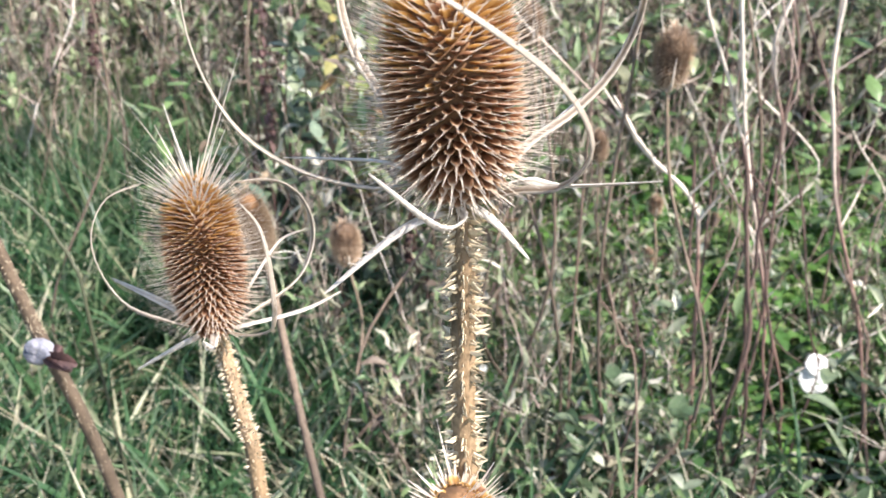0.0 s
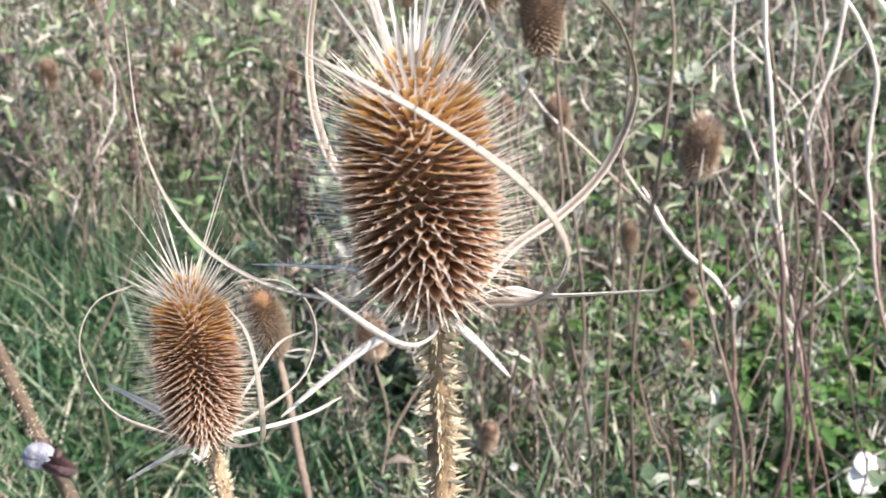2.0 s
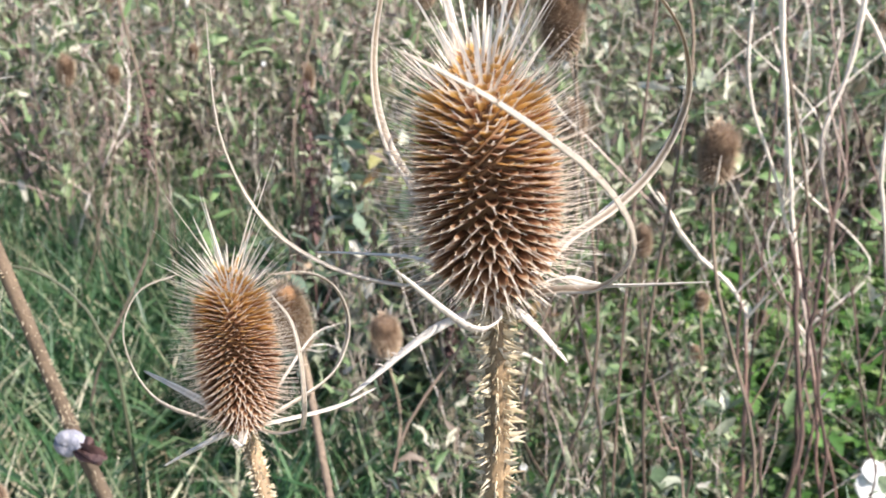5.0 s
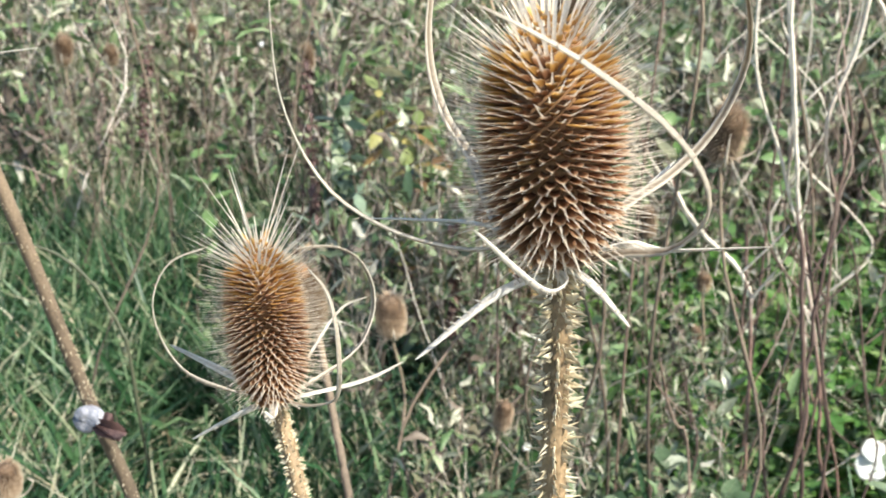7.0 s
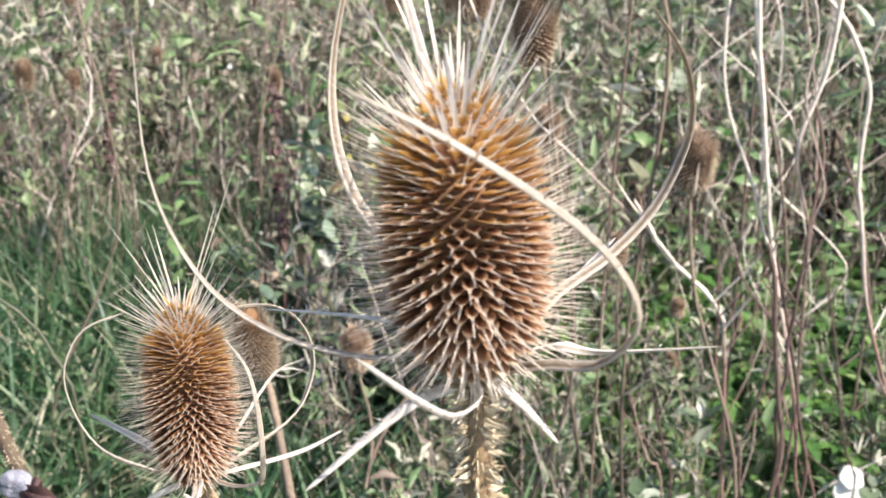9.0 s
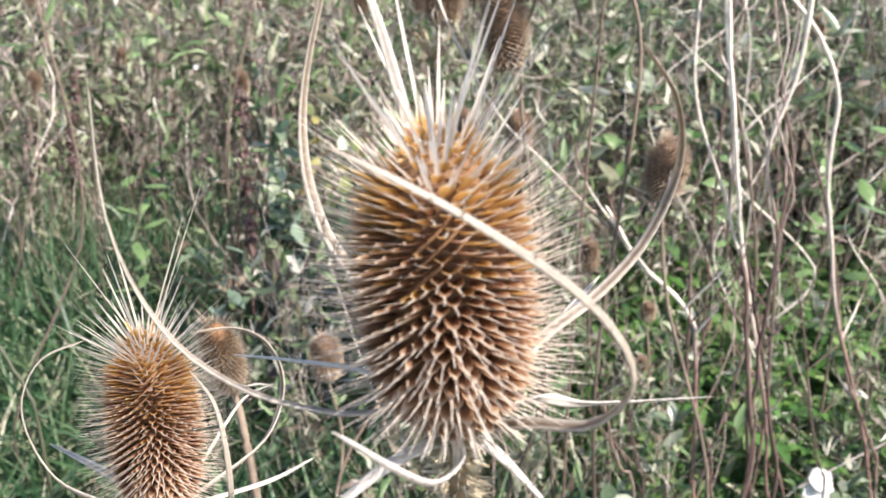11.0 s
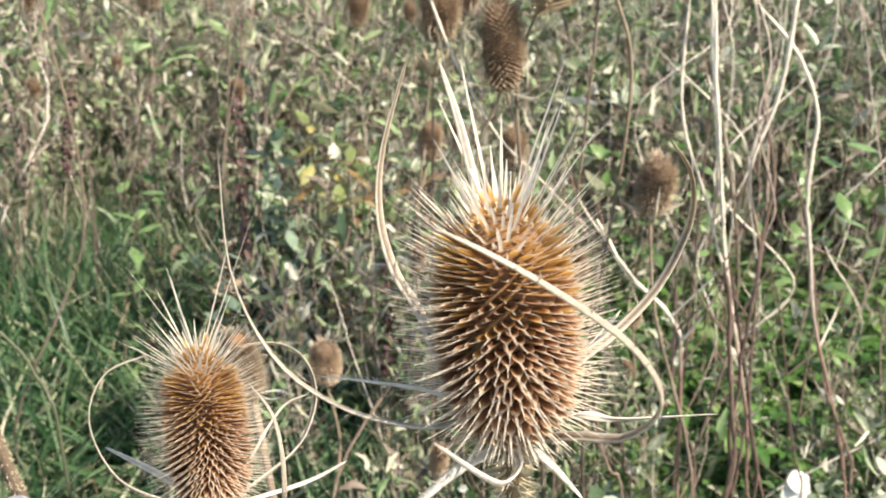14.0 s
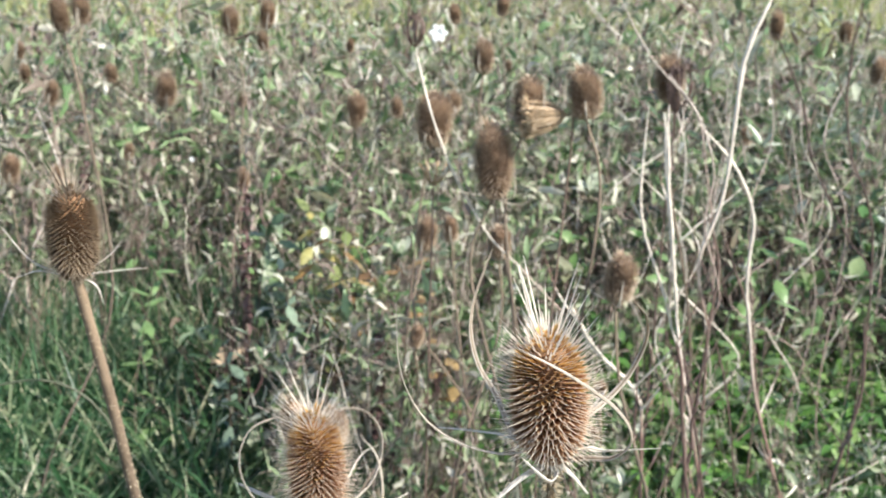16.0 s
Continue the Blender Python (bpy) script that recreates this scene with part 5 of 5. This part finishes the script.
for cx, cy, r, n in ((1.35, 2.55, 0.40, 420), (1.75, 3.2, 0.50, 420), (0.95, 2.75, 0.32, 220), (-0.32, 1.95, 0.16, 50), (0.05, 1.70, 0.20, 60)):
    xy = rng.normal(0, r * 0.5, (n, 2)) + (cx, cy)
    pos = np.stack([xy[:, 0], xy[:, 1], ground_z(xy[:, 0], xy[:, 1]) + rng.uniform(0, 0.30, n)], -1)
    p = arcs(pos, rng.random(n) * 6.28, rng.uniform(0.02, 0.55, n), rng.uniform(0.22, 0.50, n), 7, rng.uniform(-0.6, 0.7, n))
    p += np.cumsum(rng.normal(0, 0.004, p.shape), 1)
    g = tubes(Geo(), p, rng.uniform(0.0010, 0.0024, n)[:, None] * np.linspace(1.2, 0.5, 7)[None], 4)
    tagged(new("dark_brush", g.mesh("dark_brush", M_DOCK)), "dark purple-brown leafless brush in the thicket", "brush", kind="stuff")

rng = np.random.default_rng(61)
for cx, cy, r, n in ((1.45, 2.55, 0.36, 90), (1.0, 2.85, 0.33, 70), (1.75, 3.3, 0.5, 90), (0.55, 3.0, 0.3, 40), (-1.5, 3.6, 0.4, 50), (-0.20, 2.0, 0.26, 22)):
    xy = rng.normal(0, r * 0.5, (n, 2)) + (cx, cy)
    pos = np.stack([xy[:, 0], xy[:, 1], ground_z(xy[:, 0], xy[:, 1])], -1)
    spread("shrubby_weeds", "dense dark green shrubby weeds with narrow leaves", "weeds", M_SHRUB, [b for a, b in LEAFY], pos, rng, (1.0, 1.35))

for cx, cy, r, n in ((1.55, 3.7, 0.45, 46), (0.95, 4.3, 0.5, 46), (2.3, 4.7, 0.6, 60), (-0.5, 4.2, 0.5, 30), (-1.9, 4.9, 0.6, 36), (1.6, 6.0, 0.8, 60), (0.0, 6.2, 0.8, 36)):
    xy = rng.normal(0, r * 0.5, (n, 2)) + (cx, cy)
    pos = np.stack([xy[:, 0], xy[:, 1], ground_z(xy[:, 0], xy[:, 1])], -1)
    spread("shrubby_weeds", "tall grey-green shrubby weeds with pale leaf tips", "weeds", M_SHRUB, [b for a, b in SLIM_LEAFY], pos, rng, (1.15, 1.6))
# taller dead weeds that break the outline of the thicket
pos, rng = wedge(260, 2.3, 7.0, 81)
state = rng.bit_generator.state
spread("dry_weeds", "tall grey-brown dead weed stalks above the thicket", "dry weeds", M_TWIG, stalks, pos, rng, (1.15, 1.6))
rng.bit_generator.state = state
spread("withered_leaves", "pale withered leaves on tall dead weeds", "dry leaves", M_FLUFF, crumbs, pos, rng, (1.15, 1.6))

# single weeds that stand clear, each a thing
rng = np.random.default_rng(77)
WEED_MESH = []
for a, b, c in WEEDS[:6]:
    n = len(b.v[0]) // 20
    single = [Geo().add(b.v[0][q * 20:q * 20 + 20], strip_faces(1, 5, 4, True)).mesh("twig", M_DRY) for q in range(n)]
    WEED_MESH.append((a.mesh("stem", M_DRY), single, c.mesh("withered_leaves", M_FLUFF)))
for j in range(60):
    y = rng.uniform(1.4, 3.0)
    x = rng.uniform(-0.12, 0.6 if y > 1.9 else 0.1) * y if y < 2.4 else rng.uniform(-0.5, 0.6) * y
    thing = tagged(empty_at("dry_weed", (x, y, float(ground_z(x, y)))), "dead grey-brown branching weed with withered leaves", "weed", "dry weeds")
    thing.rotation_euler = (rng.normal(0, 0.08), rng.normal(0, 0.08), rng.random() * 6.28)
    st, tw, lv = WEED_MESH[j % 6]
    part("stem", st, M_DRY, thing)
    for me in tw:
        part("twig", me, M_DRY, thing)
    tagged(part("withered_leaves", lv, M_FLUFF, thing), kind="stuff")
LEAF = ribbons(Geo(), np.array([[(0, 0, 0), (0.25, 0, 0.04), (0.5, 0, 0.05), (0.75, 0, 0.02), (1.0, 0, -0.06)]]), np.array([[0.02, 0.15, 0.19, 0.13, 0.01]]), np.array([[0, 1.0, 0]]), 0.3).mesh("leaf", M_LEAF)
for j in range(26):
    y = rng.uniform(1.7, 2.9)
    x = rng.uniform(-0.35, 0.62) * y
    h = rng.uniform(0.35, 0.6)
    thing = tagged(empty_at("leafy_weed", (x, y, float(ground_z(x, y)))), "green leafy weed with slender pointed leaves", "weed", "leafy weeds")
    line = smooth_line([(0, 0, -0.03), (rng.normal(0, 0.03), rng.normal(0, 0.03), h * 0.5), (rng.normal(0, 0.05), rng.normal(0, 0.05), h)], 12)
    part("stem", tubes(Geo(), line[None], np.linspace(0.002, 0.001, 12)[None], 6), M_STEM_FAR, thing)
    for c in range(14):
        i = 3 + c * 9 // 14
        lf = part("leaf", LEAF, M_LEAF, thing)
        s = rng.uniform(0.03, 0.065)
        lf.matrix_basis = Matrix.LocRotScale(Vector(line[i]), Euler((rng.normal(0, 0.3), rng.uniform(-0.7, 0.5), c * 2.4)), Vector((s, s, s)))


def broad_weed(label, x, y, top, n, size, mat, seed, spread_z):
    """A weed whose broad leaves each are parts."""
    rng = np.random.default_rng(seed)
    gz = float(ground_z(x, y))
    thing = tagged(empty_at("leafy_weed", (x, y, gz)), label, "weed", "leafy weeds")
    h = top - gz
    line = smooth_line([(0, 0, -0.03), (rng.normal(0, 0.02), 0, h * 0.5), (rng.normal(0, 0.03), 0, h)], 20)
    part("stem", tubes(Geo(), line[None], np.linspace(0.003, 0.0015, 20)[None], 6), M_STEM_FAR, thing)
    for c in range(n):
        i = int(19 - (c / n) * 19 * spread_z)
        lf = part("leaf", LEAF, mat, thing)
        lf.data = mat_leaf[mat.name]
        s = size * rng.uniform(0.6, 1.15)
        lf.matrix_basis = Matrix.LocRotScale(Vector(line[i]), Euler((rng.normal(0, 0.4), rng.uniform(-0.6, 0.7), c * 2.4)), Vector((s, s * 1.25, s)))


mat_leaf = {}
for m in (M_YELLOW, M_LEAF, M_FERN, M_SAGE, M_BROWN_LEAF):
    me = LEAF.copy()
    me.materials.clear()
    me.materials.append(m)
    mat_leaf[m.name] = me
broad_weed("weed with broad yellowing and orange leaves", -0.125, 1.88, 1.00, 44, 0.058, M_YELLOW, 1, 0.7)
broad_weed("weed with limp browned and orange leaves", -0.105, 1.84, 0.93, 46, 0.055, M_BROWN_LEAF, 11, 0.85)
broad_weed("weed with limp browned leaves", -0.05, 1.90, 0.86, 30, 0.060, M_BROWN_LEAF, 12, 0.8)
broad_weed("weed with limp browned leaves on a reddish stem", 0.12, 1.80, 0.90, 26, 0.060, M_BROWN_LEAF, 13, 0.7)
broad_weed("upright grey-green sprig with small pale leaves", -0.216, 1.85, 0.94, 34, 0.048, M_SAGE, 14, 0.65)
broad_weed("upright grey-green sprig with small pale leaves", -0.30, 1.70, 0.80, 26, 0.046, M_SAGE, 15, 0.7)
broad_weed("upright grey-green sprig with small pale leaves", 0.10, 2.05, 0.98, 30, 0.050, M_SAGE, 16, 0.7)
broad_weed("weed with pale yellow-green broad leaves", -0.170, 1.93, 1.03, 24, 0.055, M_YELLOW, 2, 0.4)
broad_weed("weed with long dark green leaves in the thicket", 0.02, 1.85, 0.93, 16, 0.085, M_LEAF, 3, 0.6)
broad_weed("bright green weed with pointed drooping leaves", 0.735, 1.55, 1.05, 14, 0.052, M_LEAF, 4, 0.4)
broad_weed("grey-green shrubby weed with small leaves", 0.62, 1.75, 0.98, 30, 0.05, M_LEAF, 5, 0.6)
broad_weed("grey-green shrubby weed with small leaves", 0.80, 1.95, 1.02, 30, 0.05, M_LEAF, 6, 0.6)
broad_weed("bright green sprig among dead weeds", -0.62, 2.35, 0.98, 12, 0.06, M_FERN, 7, 0.4)
broad_weed("bright green sprig among dead weeds", -0.30, 2.60, 1.00, 12, 0.06, M_FERN, 8, 0.4)

def dock_spike(label, x, y, top, low, seed):
    """A dry dock stalk with whorls of dark seed husks along its upper part."""
    rng = np.random.default_rng(seed)
    gz = float(ground_z(x, y))
    thing = tagged(empty_at("dock_stalk", (x, y, gz)), label, "weed stalk", "dock stalks")
    line = smooth_line([(0, 0, -0.03), (rng.normal(0, 0.01), 0, (low - gz) * 0.7), (rng.normal(0, 0.012), 0, low - gz), (rng.normal(0, 0.012), 0, top - gz)], 40)
    part("stem", tubes(Geo(), line[None], np.linspace(0.0030, 0.0012, 40)[None], 7), M_RED, thing)
    seeds = Geo()
    for h in np.linspace(low - gz, top - gz - 0.004, 17):
        c = line[int(np.argmin(np.abs(line[:, 2] - h)))]
        n = int(rng.integers(7, 13))
        th = rng.random(n) * 6.28
        out = np.stack([np.cos(th), np.sin(th), rng.normal(-0.2, 0.4, n)], -1)
        ln = rng.uniform(0.006, 0.017, n)
        p = c + np.stack([out * 0.001, out * ln[:, None] * 0.6, out * ln[:, None]], 1)
        p[:, 2, 2] -= ln * 0.4
        ribbons(seeds, p, ln[:, None] * np.array([[0.15, 0.42, 0.12]]), unit(np.cross(out, np.array([0.1, 0.2, 1.0]))), 0.5)
    tagged(part("seeds", seeds, M_DOCK, thing, "dark papery seed whorls"), kind="stuff")


dock_spike("dark purple-brown dry dock stalk with seed whorls", -0.327, 1.90, 1.05, 0.74, 1)
dock_spike("dark purple-brown dry dock stalk with seed whorls", -0.02, 1.66, 0.80, 0.58, 2)
dock_spike("dark purple-brown dry dock stalk with seed whorls", -0.78, 2.30, 1.02, 0.80, 3)

# pale crumpled leaf hanging over the grass
rng = np.random.default_rng(3)
pale = tagged(empty_at("withered_leaf", (-0.348, 2.02, 0.617)), "pale crumpled withered leaf resting on a stalk", "leaf")
q = smooth_line([(-0.30, 2.02, 0.635), (-0.33, 2.01, 0.635), (-0.37, 2.0, 0.612), (-0.42, 2.0, 0.600)], 12)
g = ribbons(Geo(), q[None], (np.sin(np.linspace(0.2, 2.9, 12)) * 0.020 * (1 + 0.3 * rng.normal(0, 1, 12)))[None], np.array([[0.1, 0.7, 0.6]]), 0.7)
part("blade", g, M_TAN, pale)
part("stalk", tubes(Geo(), smooth_line([(-0.30, 2.02, 0.635), (-0.295, 2.03, 0.5), (-0.29, 2.05, 0.27)], 10)[None], np.full((1, 10), 0.0018), 6), M_STEM_FAR, pale)
rebase(pale)

# the field goes on beside and behind the path
def around(n, seed):
    rng = np.random.default_rng(seed)
    x, y = rng.uniform(-7, 7, n), rng.uniform(-5, 10, n)
    out = (np.abs(x - 0.04 * y) > 0.56 * np.maximum(y, 0.0) + 0.20) & (np.hypot(x, y - 0.2) > 0.75)
    x, y = x[out], y[out]
    return np.stack([x, y, ground_z(x, y)], -1), rng


pos, rng = around(48000, 51)
blades("grass", "rough field grass beside the path", M_GRASS, pos, rng, (0.2, 0.45), (0.006, 0.012), (0.05, 0.9), (0.2, 1.6), 3)
pos, rng = around(1000, 52)
spread("dry_weeds", "grey-brown dead weeds of the field", "dry weeds", M_DRY, slim_stalks, pos, rng, (1.0, 1.5))
pos, rng = around(650, 53)
spread("leafy_weeds", "green weeds of the field", "weeds", M_LEAF, [b for a, b in SLIM_LEAFY], pos, rng, (1.1, 1.6))
